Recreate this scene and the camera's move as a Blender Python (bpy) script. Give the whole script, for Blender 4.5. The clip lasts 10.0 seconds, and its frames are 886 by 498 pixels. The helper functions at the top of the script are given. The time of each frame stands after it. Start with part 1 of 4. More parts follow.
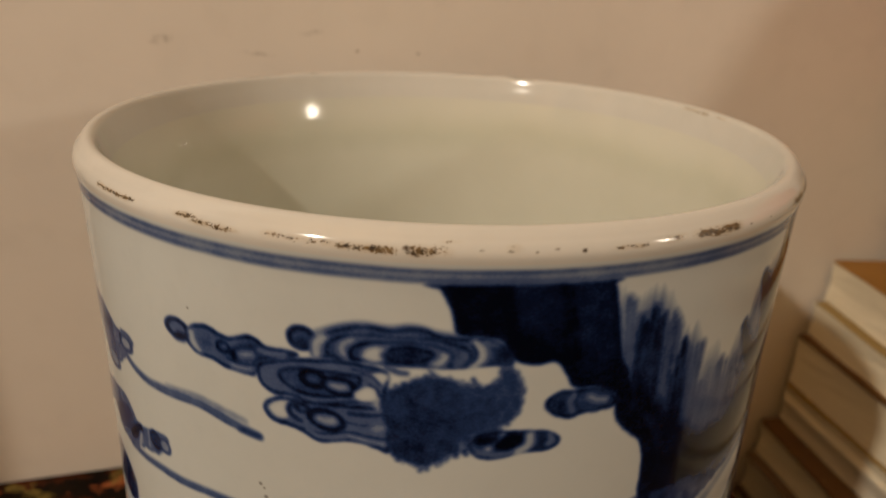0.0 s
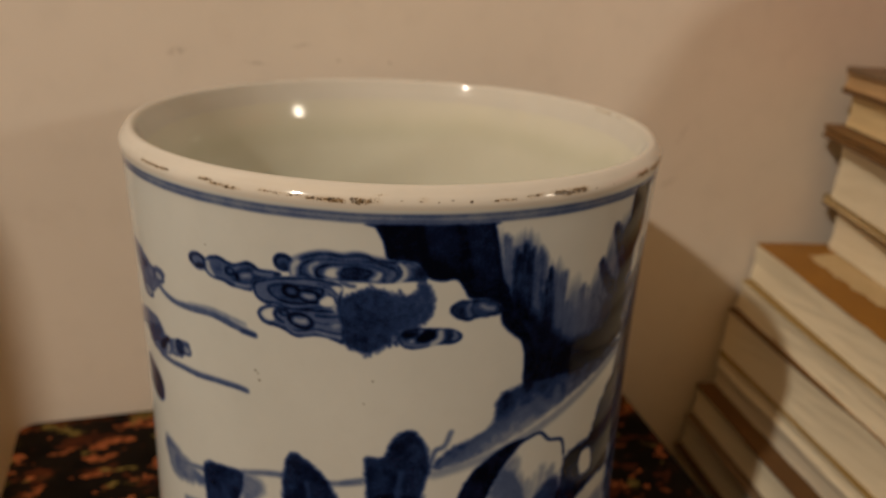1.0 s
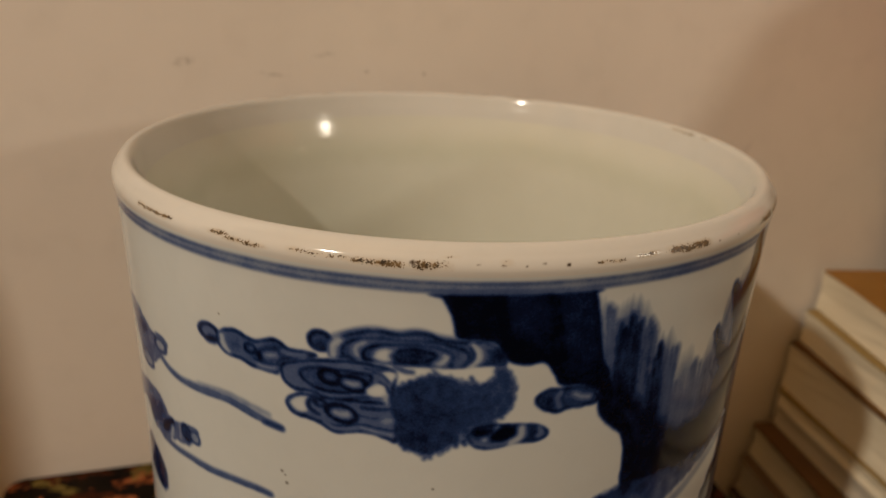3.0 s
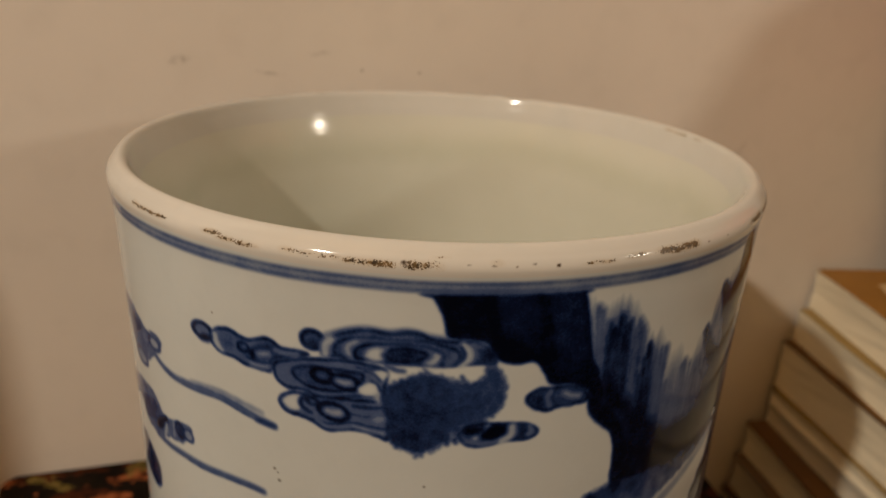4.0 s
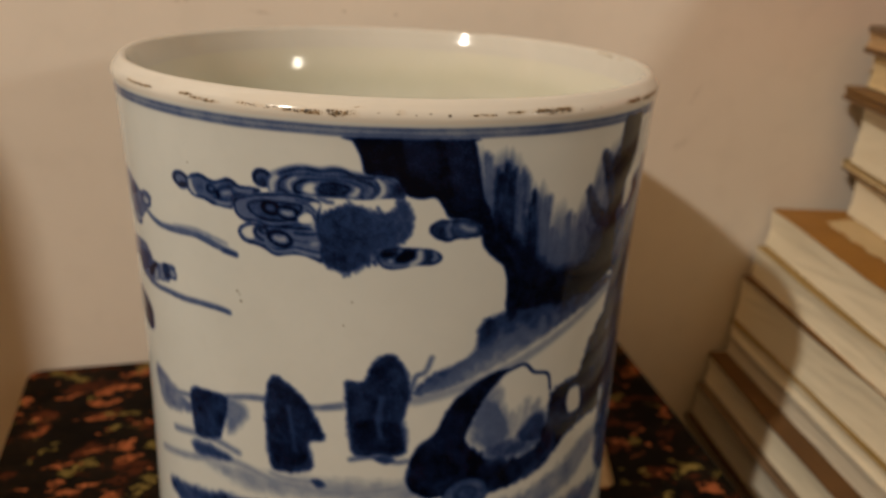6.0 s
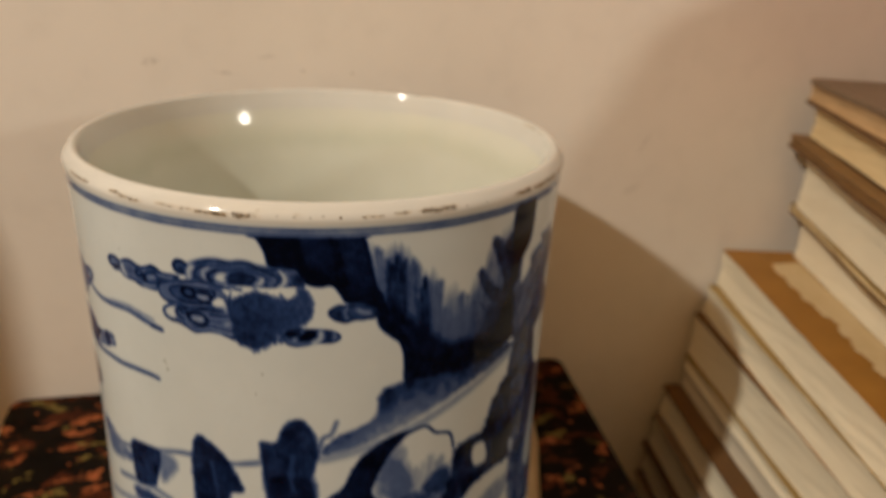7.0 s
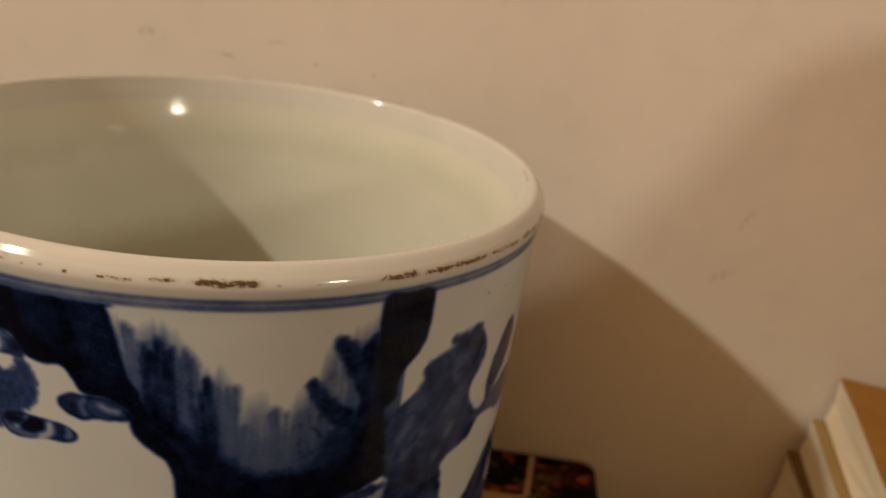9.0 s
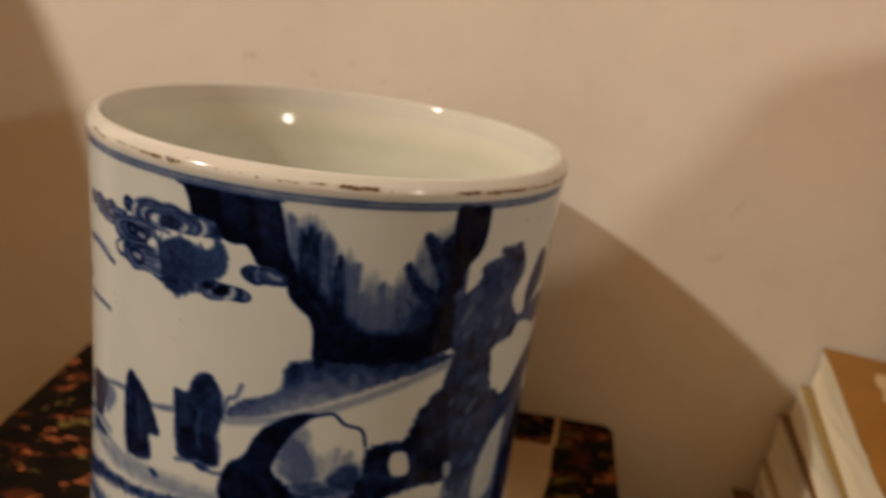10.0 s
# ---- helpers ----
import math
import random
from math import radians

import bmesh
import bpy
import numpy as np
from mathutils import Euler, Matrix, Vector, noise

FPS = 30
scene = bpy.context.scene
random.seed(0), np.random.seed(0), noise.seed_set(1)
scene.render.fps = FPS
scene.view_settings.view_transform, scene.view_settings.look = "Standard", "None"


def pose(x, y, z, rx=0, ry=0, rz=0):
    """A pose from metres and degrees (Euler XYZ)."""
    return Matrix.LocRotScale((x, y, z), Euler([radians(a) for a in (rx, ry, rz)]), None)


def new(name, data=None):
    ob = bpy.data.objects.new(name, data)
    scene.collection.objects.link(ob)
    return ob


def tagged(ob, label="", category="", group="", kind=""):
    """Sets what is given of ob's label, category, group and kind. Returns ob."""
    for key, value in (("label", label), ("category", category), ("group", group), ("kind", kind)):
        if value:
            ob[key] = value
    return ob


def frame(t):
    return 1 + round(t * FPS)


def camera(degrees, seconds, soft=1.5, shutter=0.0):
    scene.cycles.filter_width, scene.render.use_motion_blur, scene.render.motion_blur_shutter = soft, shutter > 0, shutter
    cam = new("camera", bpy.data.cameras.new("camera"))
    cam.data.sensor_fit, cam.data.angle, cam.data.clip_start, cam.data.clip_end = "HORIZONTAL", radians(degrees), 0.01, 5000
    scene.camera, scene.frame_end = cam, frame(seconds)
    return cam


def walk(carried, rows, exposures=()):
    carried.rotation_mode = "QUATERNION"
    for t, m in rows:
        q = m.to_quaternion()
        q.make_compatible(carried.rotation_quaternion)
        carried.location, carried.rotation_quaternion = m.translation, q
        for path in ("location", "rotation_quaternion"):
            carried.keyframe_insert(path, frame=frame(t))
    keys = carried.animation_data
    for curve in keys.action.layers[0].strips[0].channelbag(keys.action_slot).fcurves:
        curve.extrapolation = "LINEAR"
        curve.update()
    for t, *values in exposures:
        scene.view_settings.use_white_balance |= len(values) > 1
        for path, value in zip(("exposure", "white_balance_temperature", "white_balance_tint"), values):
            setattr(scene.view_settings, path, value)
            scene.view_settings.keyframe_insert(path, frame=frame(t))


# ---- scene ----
cam = camera(62.0, 10.0, 1.5, 0.4)
cam.data.dof.use_dof, cam.data.dof.focus_distance, cam.data.dof.aperture_fstop = True, 0.158, 14.0
ROWS = [
    (0, -0.0637, -0.2098, 0.2358, 69.15, -2.25, -16.5),
    (0.5, -0.0625, -0.2386, 0.2449, 69.06, -2.40, -16.34),
    (1, -0.0664, -0.2783, 0.2474, 69.31, -2.48, -16.52),
    (1.5, -0.0668, -0.2721, 0.2480, 69.48, -2.42, -16.35),
    (2, -0.0665, -0.2386, 0.2446, 69.47, -2.37, -16.23),
    (2.5, -0.0681, -0.2259, 0.2437, 69.65, -2.24, -16.01),
    (4, -0.0672, -0.2277, 0.2452, 69.40, -2.49, -16.15),
    (4.5, -0.0579, -0.2281, 0.2447, 69.33, -2.68, -16.32),
    (5, -0.0393, -0.2351, 0.2436, 69.14, -2.34, -15.32),
    (5.5, -0.0428, -0.2416, 0.2379, 68.78, -2.24, -14.54),
    (5.7, -0.0543, -0.2578, 0.2279, 68.49, -2.41, -14.18),
    (6.8, -0.0324, -0.3299, 0.2520, 68.50, -2.60, -14.11),
    (7, -0.0221, -0.3096, 0.2640, 68.36, -2.56, -12.72),
    (7.2, -0.0173, -0.2869, 0.2655, 68.39, -2.94, -10.43),
    (7.5, 0.0014, -0.2620, 0.2623, 67.97, -4.08, -7.42),
    (8, 0.0318, -0.2414, 0.2613, 67.68, -4.80, -3.88),
    (8.5, 0.0459, -0.2327, 0.2606, 67.13, -5.22, -1.94),
    (9, 0.0717, -0.2293, 0.2587, 67.85, -7.85, 3.55),
    (9.2, 0.0830, -0.2533, 0.2545, 68.83, -8.01, 5.92),
    (9.3, 0.0822, -0.2710, 0.2455, 69.73, -8.15, 5.28),
    (9.5, 0.0829, -0.3031, 0.2438, 70.62, -8.14, 4.93),
    (9.7, 0.0851, -0.3203, 0.2460, 71.53, -7.91, 5.63),
    (10, 0.0682, -0.3165, 0.2472, 71.72, -7.65, 5.45),
]
LIGHT = [(0, -0.08, 6430, 12.5), (0.5, -0.18, 6450, 12.5), (1.5, -0.15, 6390, 12.5), (2.5, -0.17, 6370, 12.5), (4, -0.15, 6390, 12.5), (5, -0.1, 6400, 12.5), (5.5, -0.08, 6330, 12),
         (6.8, 0.36, 5960, 9), (7, 0.28, 5980, 9), (7.5, 0.14, 6100, 9.5), (8, 0.07, 6350, 10.5), (9, 0.03, 6490, 11.5), (9.5, 0.13, 6350, 11.5), (10, 0.18, 6270, 11.5)]
walk(cam, [(t, pose(x, y, z, rx, ry, rz)) for t, x, y, z, rx, ry, rz in ROWS], LIGHT)

# ---- world and lamps ----
world = bpy.data.worlds.new("room_dark")
world.use_nodes = True
world.node_tree.nodes["Background"].inputs[0].default_value = (1.0, 0.68, 0.4, 1)
world.node_tree.nodes["Background"].inputs[1].default_value = 0.02
scene.world = world
scene.view_settings.exposure = 0.0


def lamp(name, place, watts, colour, radius):
    data = bpy.data.lights.new(name, "POINT")
    data.energy, data.color, data.shadow_soft_size = watts, colour, radius
    ob = new(name, data)
    ob.location = place
    return ob


lamp("lamp_left", (-1.10, -0.77, 1.17), 69.5, (0.937, 0.816, 0.648), 0.0245)
lamp("lamp_right", (0.512, -0.477, 0.412), 3.65, (0.94, 0.83, 0.645), 0.03)


# ---- material tools ----
class Mat:
    """A node material, built up step by step."""

    def __init__(self, name, rough=0.5, metal=0.0, spec=0.5):
        self.m = bpy.data.materials.new(name)
        self.m.use_nodes = True
        self.t = self.m.node_tree
        self.b = self.t.nodes["Principled BSDF"]
        self.b.inputs["Roughness"].default_value = rough
        self.b.inputs["Metallic"].default_value = metal
        self.b.inputs["Specular IOR Level"].default_value = spec

    def node(self, kind, **values):
        n = self.t.nodes.new(kind)
        for k, v in values.items():
            n.inputs[k].default_value = v
        return n

    def link(self, a, b):
        self.t.links.new(a, b)

    def coords(self, scale=(1, 1, 1), turn=(0, 0, 0), shift=(0, 0, 0)):
        c = self.t.nodes.new("ShaderNodeTexCoord")
        m = self.node("ShaderNodeMapping", Scale=scale, Rotation=turn, Location=shift)
        self.link(c.outputs["Object"], m.inputs["Vector"])
        return m.outputs["Vector"]

    def noise(self, vec, scale, detail=3.0, rough=0.55):
        n = self.node("ShaderNodeTexNoise", Scale=scale, Detail=detail, Roughness=rough)
        self.link(vec, n.inputs["Vector"])
        return n.outputs["Fac"]

    def ramp(self, fac, stops):
        r = self.t.nodes.new("ShaderNodeValToRGB")
        e = r.color_ramp.elements
        while len(e) < len(stops):
            e.new(0.5)
        for el, (p, c) in zip(e, stops):
            el.position, el.color = p, (*c, 1)
        self.link(fac, r.inputs["Fac"])
        return r.outputs["Color"]

    def grey(self, fac, lo, hi, a=0.0, b=1.0):
        r = self.node("ShaderNodeMapRange")
        for k, v in zip((1, 2, 3, 4), (lo, hi, a, b)):
            r.inputs[k].default_value = v
        self.link(fac, r.inputs[0])
        return r.outputs[0]

    def mix(self, fac, a, b, kind="MIX"):
        n = self.t.nodes.new("ShaderNodeMix")
        n.data_type, n.blend_type = "RGBA", kind
        for socket, v in ((n.inputs[0], fac), (n.inputs[6], a), (n.inputs[7], b)):
            if isinstance(v, (int, float)):
                socket.default_value = v
            elif isinstance(v, tuple):
                socket.default_value = (*v, 1)
            else:
                self.link(v, socket)
        return n.outputs[2]

    def math(self, op, a, b=0.0):
        n = self.t.nodes.new("ShaderNodeMath")
        n.operation = op
        for socket, v in zip(n.inputs, (a, b)):
            if isinstance(v, (int, float)):
                socket.default_value = v
            else:
                self.link(v, socket)
        return n.outputs[0]

    def attr(self, name):
        n = self.t.nodes.new("ShaderNodeAttribute")
        n.attribute_name = name
        return n.outputs["Fac"]

    def base(self, colour):
        if isinstance(colour, tuple):
            self.b.inputs["Base Color"].default_value = (*colour, 1)
        else:
            self.link(colour, self.b.inputs["Base Color"])
        return self

    def rough(self, fac):
        self.link(fac, self.b.inputs["Roughness"])
        return self

    def bump(self, fac, strength, distance):
        n = self.node("ShaderNodeBump", Strength=strength, Distance=distance)
        self.link(fac, n.inputs["Height"])
        self.link(n.outputs["Normal"], self.b.inputs["Normal"])
        return self


def plaster(name, colour, marks=()):
    """Matt wall paint with faint roller texture; marks are scuffs (x, z, half length, half height, turn)."""
    k = Mat(name, 0.75, 0, 0.3)
    v = k.coords()
    dark = tuple(c * 0.93 for c in colour)
    col = k.mix(k.grey(k.noise(v, 9, 4), 0.35, 0.7), colour, dark)
    grime = k.grey(k.noise(v, 55, 4), 0.5, 0.75, 0, 0.16)
    col = k.mix(grime, col, tuple(c * 0.72 for c in colour))
    for x, z, lx, lz, turn, dark in marks:
        c = k.t.nodes.new("ShaderNodeTexCoord")
        m1 = k.node("ShaderNodeMapping", Location=(-x, 0, -z))
        m2 = k.node("ShaderNodeMapping", Rotation=(0, turn, 0))
        m3 = k.node("ShaderNodeMapping", Scale=(1 / lx, 0, 1 / lz))
        k.link(c.outputs["Object"], m1.inputs[0])
        k.link(m1.outputs[0], m2.inputs[0])
        k.link(m2.outputs[0], m3.inputs[0])
        n = k.t.nodes.new("ShaderNodeVectorMath")
        n.operation = "LENGTH"
        k.link(m3.outputs[0], n.inputs[0])
        spot = k.grey(n.outputs["Value"], 0.25, 1.0, 1, 0)
        torn = k.grey(k.noise(v, 420, 3), 0.38, 0.62)
        col = k.mix(k.math("MULTIPLY", k.math("MULTIPLY", spot, torn), dark), col, (0.16, 0.11, 0.08))
    k.base(col)
    k.bump(k.noise(v, 260, 3), 0.12, 0.0006)
    return k.m


WALL = (0.728, 0.674, 0.604)
M_WALL = plaster("wall_paint", WALL, [
    (-0.085, 0.204, 0.006, 0.0022, 0.2, 0.6), (-0.023, 0.2075, 0.006, 0.0016, 0.1, 0.35), (0.025, 0.199, 0.0016, 0.0008, 0, 0.9),
    (0.217, 0.157, 0.0018, 0.010, -0.5, 0.35), (0.212, 0.125, 0.009, 0.003, 0.5, 0.3), (-0.047, 0.1985, 0.010, 0.0012, -0.1, 0.35), (-0.003, 0.2, 0.0014, 0.0008, 0, 0.8)])
# tinted to warm the light bounced off the unseen walls and ceiling
M_PLAIN = plaster("bounce_paint", (0.575, 0.38, 0.177))


def glaze(name, white, thin, gloss):
    """Porcelain glaze with cobalt painting; ink holds the density of the cobalt, wear how far the edge is rubbed to the brown body, speck iron spots."""
    k = Mat(name, 0.09, 0, gloss)
    v = k.coords()
    ink = k.attr("ink")
    wash = k.math("MULTIPLY", ink, k.grey(k.noise(v, 300, 4, 0.65), 0.3, 0.7, 0.92, 1.06))
    wash = k.math("MULTIPLY", wash, k.grey(k.noise(v, 1500, 3, 0.6), 0.3, 0.7, 0.95, 1.05))
    ground = k.mix(k.grey(k.noise(v, 25, 3), 0.35, 0.7), white, thin)
    ground = k.mix(k.grey(k.noise(v, 140, 4, 0.7), 0.5, 0.8, 0, 0.25), ground, tuple(c * 0.9 for c in thin))
    cobalt = k.ramp(wash, [(0.0, white), (0.205, (0.258, 0.312, 0.390)), (0.425, (0.074, 0.112, 0.230)), (0.645, (0.0165, 0.037, 0.120)), (0.825, (0.0035, 0.0078, 0.032)), (0.96, (0.0012, 0.0022, 0.007))])
    col = k.mix(k.grey(ink, 0.0, 0.06), ground, cobalt)
    worn = k.attr("wear")
    grit = k.math("ADD", k.math("MULTIPLY", k.noise(v, 2400, 2), 0.62), k.math("MULTIPLY", k.noise(v, 620, 2), 0.38))
    bare = k.grey(k.math("ADD", grit, k.math("MULTIPLY", worn, 0.42)), 0.69, 0.75)
    bare = k.math("MULTIPLY", bare, k.grey(worn, 0.02, 0.12))
    tint = k.math("MULTIPLY", k.grey(worn, 0.05, 0.6), k.grey(k.noise(v, 260, 3), 0.35, 0.65, 0.15, 0.62))
    col = k.mix(tint, col, (0.42, 0.32, 0.18))
    brown = k.mix(k.grey(k.noise(v, 900, 2), 0.35, 0.65), (0.028, 0.018, 0.007), (0.155, 0.098, 0.034))
    col = k.mix(bare, col, brown)
    col = k.mix(k.attr("speck"), col, (0.045, 0.026, 0.014))
    k.base(col)
    k.rough(k.grey(bare, 0, 1, 0.09, 0.4))
    height = k.math("SUBTRACT", k.noise(v, 90, 2), k.math("MULTIPLY", bare, 0.3))
    k.bump(height, 0.06, 0.0006)
    return k.m


M_GLAZE = glaze("painted_porcelain", (0.522, 0.574, 0.582), (0.490, 0.540, 0.546), 0.1)
M_RIM = glaze("thin_rim_glaze", (0.597, 0.606, 0.582), (0.562, 0.569, 0.542), 0.4)


def glaze_plain():
    k = Mat("celadon_white_glaze", 0.11, 0, 0.4)
    v = k.coords()
    col = k.mix(k.grey(k.noise(v, 22, 4), 0.3, 0.7), (0.655, 0.668, 0.592), (0.612, 0.622, 0.538))
    xyz = k.t.nodes.new("ShaderNodeSeparateXYZ")
    k.link(v, xyz.inputs[0])
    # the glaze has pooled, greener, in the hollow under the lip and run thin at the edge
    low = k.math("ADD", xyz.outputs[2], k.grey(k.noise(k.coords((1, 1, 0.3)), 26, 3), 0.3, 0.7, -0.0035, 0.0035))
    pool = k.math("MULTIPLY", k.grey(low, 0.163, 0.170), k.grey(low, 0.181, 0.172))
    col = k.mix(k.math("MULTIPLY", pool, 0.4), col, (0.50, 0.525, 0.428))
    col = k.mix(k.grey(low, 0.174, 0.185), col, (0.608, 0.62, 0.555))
    k.base(col)
    k.bump(k.noise(k.coords((1, 1, 5)), 24, 3), 0.10, 0.0012)
    return k.m


M_INSIDE = glaze_plain()


def biscuit():
    k = Mat("unglazed_clay", 0.8)
    k.base(k.mix(k.noise(k.coords(), 120, 3), (0.5, 0.42, 0.32), (0.36, 0.28, 0.2)))
    return k.m


M_CLAY = biscuit()


def mottled():
    """Black ground with crisp red, orange and olive flecks."""
    k = Mat("mottled_lacquer", 0.6, 0, 0.04)
    v = k.coords((1, 1, 1), (0, 0, radians(35)))
    s = k.coords((1, 1.7, 1), (0, 0, radians(38)))
    col = k.mix(k.grey(k.noise(v, 45, 4), 0.35, 0.65), (0.003, 0.0022, 0.0015), (0.011, 0.007, 0.004))
    dull = k.grey(k.noise(s, 34, 4, 0.65), 0.55, 0.59)
    col = k.mix(dull, col, k.mix(k.noise(v, 110, 3), (0.026, 0.008, 0.003), (0.085, 0.022, 0.008)))
    hot = k.grey(k.noise(k.coords((1, 1.7, 1), (0, 0, radians(-40)), (0.7, 0.3, 0.1)), 58, 4, 0.6), 0.58, 0.61)
    col = k.mix(hot, col, k.mix(k.grey(k.noise(v, 240, 3), 0.3, 0.7), (0.13, 0.034, 0.011), (0.36, 0.115, 0.042)))
    olive = k.grey(k.noise(k.coords((1, 1.4, 1), (0, 0, radians(20)), (1.7, 2.3, 0.5)), 52, 4, 0.6), 0.60, 0.63)
    col = k.mix(olive, col, k.mix(k.grey(k.noise(v, 220, 3), 0.3, 0.7), (0.05, 0.038, 0.010), (0.21, 0.15, 0.04)))
    vein = k.grey(k.noise(s, 120, 4, 0.7), 0.56, 0.61)
    col = k.mix(vein, col, (0.006, 0.004, 0.003))
    k.base(col)
    k.bump(k.noise(s, 160, 4), 0.25, 0.0008)
    return k.m


M_STAND = mottled()


def paper(name, a, b):
    """The edge of a block of pages: fine lines of sheets and yellowed patches."""
    k = Mat(name, 0.8, 0, 0.2)
    v = k.coords((5, 5, 1500))
    col = k.mix(k.grey(k.noise(v, 1.0, 2), 0.25, 0.75, 0.25, 0.75), a, b)
    stain = k.grey(k.noise(k.coords(), 14, 4), 0.45, 0.8, 0, 0.35)
    col = k.mix(stain, col, tuple(c * 0.78 for c in b))
    k.base(col)
    k.bump(k.noise(v, 1.0, 2), 0.14, 0.0004)
    return k.m


M_PAGE = paper("page_edges", (0.81, 0.745, 0.585), (0.73, 0.66, 0.495))
M_PAGE_GREY = paper("grey_page_edges", (0.64, 0.59, 0.48), (0.55, 0.50, 0.40))
M_PAGE_OLD = paper("yellowed_page_edges", (0.72, 0.58, 0.34), (0.60, 0.47, 0.26))


def card(name, a, b, rough=0.55):
    k = Mat(name, rough, 0, 0.35)
    v = k.coords()
    col = k.mix(k.grey(k.noise(v, 30, 4), 0.3, 0.7), a, b)
    wear = k.grey(k.noise(v, 190, 4, 0.7), 0.62, 0.74, 0, 0.5)
    k.base(k.mix(wear, col, tuple(min(1, c * 1.7 + 0.03) for c in a)))
    k.bump(k.noise(v, 300, 3), 0.15, 0.0004)
    return k.m


M_BROWN = card("brown_cover", (0.33, 0.16, 0.025), (0.27, 0.125, 0.018))
M_UMBER = card("umber_cover", (0.15, 0.075, 0.024), (0.11, 0.055, 0.018))
M_BOARD = card("brown_board", (0.23, 0.125, 0.04), (0.17, 0.09, 0.028))
M_DARK = card("dark_cover", (0.075, 0.04, 0.02), (0.05, 0.028, 0.015))
M_OCHRE = card("ochre_cover", (0.33, 0.23, 0.085), (0.28, 0.19, 0.065))
M_GREYBROWN = card("grey_brown_cover", (0.20, 0.135, 0.08), (0.15, 0.10, 0.06))
M_TAN = card("tan_paper", (0.50, 0.34, 0.18), (0.42, 0.28, 0.14), 0.8)
M_CREAM = card("cream_paper", (0.58, 0.45, 0.26), (0.50, 0.38, 0.20), 0.8)
M_ORANGE = card("orange_card", (0.65, 0.13, 0.03), (0.55, 0.10, 0.02))
M_VASE = card("dark_brown_glaze", (0.06, 0.035, 0.02), (0.04, 0.022, 0.012), 0.25)
M_DESK = card("dark_wood", (0.07, 0.04, 0.022), (0.045, 0.025, 0.014), 0.45)


# ---- geometry tools ----
def part(name, bm, material, parent=None, label="", smooth=False):
    me = bpy.data.meshes.new(name)
    bmesh.ops.recalc_face_normals(bm, faces=bm.faces[:])
    bm.to_mesh(me)
    bm.free()
    me.materials.append(material)
    if smooth:
        for p in me.polygons:
            p.use_smooth = True
    ob = new(name, me)
    if parent:
        ob.parent = parent
    if label:
        tagged(ob, label)
    return ob


def box(x0, x1, y0, y1, z0, z1, bevel=0.0, seg=2):
    bm = bmesh.new()
    bmesh.ops.create_cube(bm, size=1)
    for v in bm.verts:
        v.co = Vector(((x0 + x1) / 2 + v.co.x * (x1 - x0), (y0 + y1) / 2 + v.co.y * (y1 - y0), (z0 + z1) / 2 + v.co.z * (z1 - z0)))
    if bevel:
        bmesh.ops.bevel(bm, geom=bm.edges[:], offset=bevel, segments=seg, profile=0.5, affect="EDGES")
    return bm


def grid_mesh(name, verts, cols, rows, material, parent, loop=True, smooth=True, attrs=()):
    """A mesh of rows x cols points given as one array, closed round in the columns if loop."""
    n = cols if loop else cols - 1
    i = np.arange(rows - 1)[:, None] * cols
    j = np.arange(n)[None, :]
    k = (j + 1) % cols
    faces = np.stack([i + j, i + k, i + cols + k, i + cols + j], -1).reshape(-1, 4).astype(np.int32)
    me = bpy.data.meshes.new(name)
    me.vertices.add(len(verts))
    me.vertices.foreach_set("co", np.ascontiguousarray(verts, dtype=np.float32).ravel())
    me.loops.add(faces.size)
    me.loops.foreach_set("vertex_index", faces.ravel())
    me.polygons.add(len(faces))
    me.polygons.foreach_set("loop_start", np.arange(0, faces.size, 4, dtype=np.int32))
    me.polygons.foreach_set("use_smooth", np.full(len(faces), smooth))
    me.update(calc_edges=True)
    for key, values in attrs:
        a = me.attributes.new(key, "FLOAT", "POINT")
        a.data.foreach_set("value", np.ascontiguousarray(values, dtype=np.float32).ravel())
    me.materials.append(material)
    ob = new(name, me)
    ob.parent = parent
    return ob


def empty(name, place=(0, 0, 0), turn=0.0):
    ob = new(name)
    ob.location = place
    ob.rotation_euler = (0, 0, radians(turn))
    return ob


# ---- the room ----
WY = 0.124          # face of the wall behind the pot
DESK = -0.17        # top of the surface that carries the stand and the books
tagged(part("wall_north", box(-2.4, 2.6, WY, WY + 0.12, -0.9, 1.9), M_WALL), "cream painted wall with faint scuffs", "wall", kind="structure")
# unseen walls and ceiling, added so that bounced light fills the shade
tagged(part("wall_south", box(-2.4, 2.6, -3.02, -2.9, -0.9, 1.9), M_PLAIN), "unseen plain wall added to bounce warm light", "wall", kind="structure")
tagged(part("wall_west", box(-2.52, -2.402, -3.0, WY + 0.1, -0.9, 1.9), M_PLAIN), "unseen plain wall added to bounce warm light", "wall", kind="structure")
tagged(part("wall_east", box(2.602, 2.72, -3.0, WY + 0.1, -0.9, 1.9), M_PLAIN), "unseen plain wall added to bounce warm light", "wall", kind="structure")
tagged(part("floor", box(-2.5, 2.7, -3.0, WY + 0.1, -1.0, -0.902), M_DESK), "dark floor", "floor", kind="structure")
tagged(part("ceiling", box(-2.5, 2.7, -3.0, WY + 0.1, 1.902, 2.0), M_PLAIN), "unseen plain ceiling added to bounce warm light", "ceiling", kind="structure")

desk = tagged(empty("desk", (0.1, -0.2, DESK)), "dark wooden desk against the cream wall", "desk")
part("desktop", box(-0.75, 0.6, -0.30, 0.318, -0.03, 0, 0.003), M_DESK, desk)
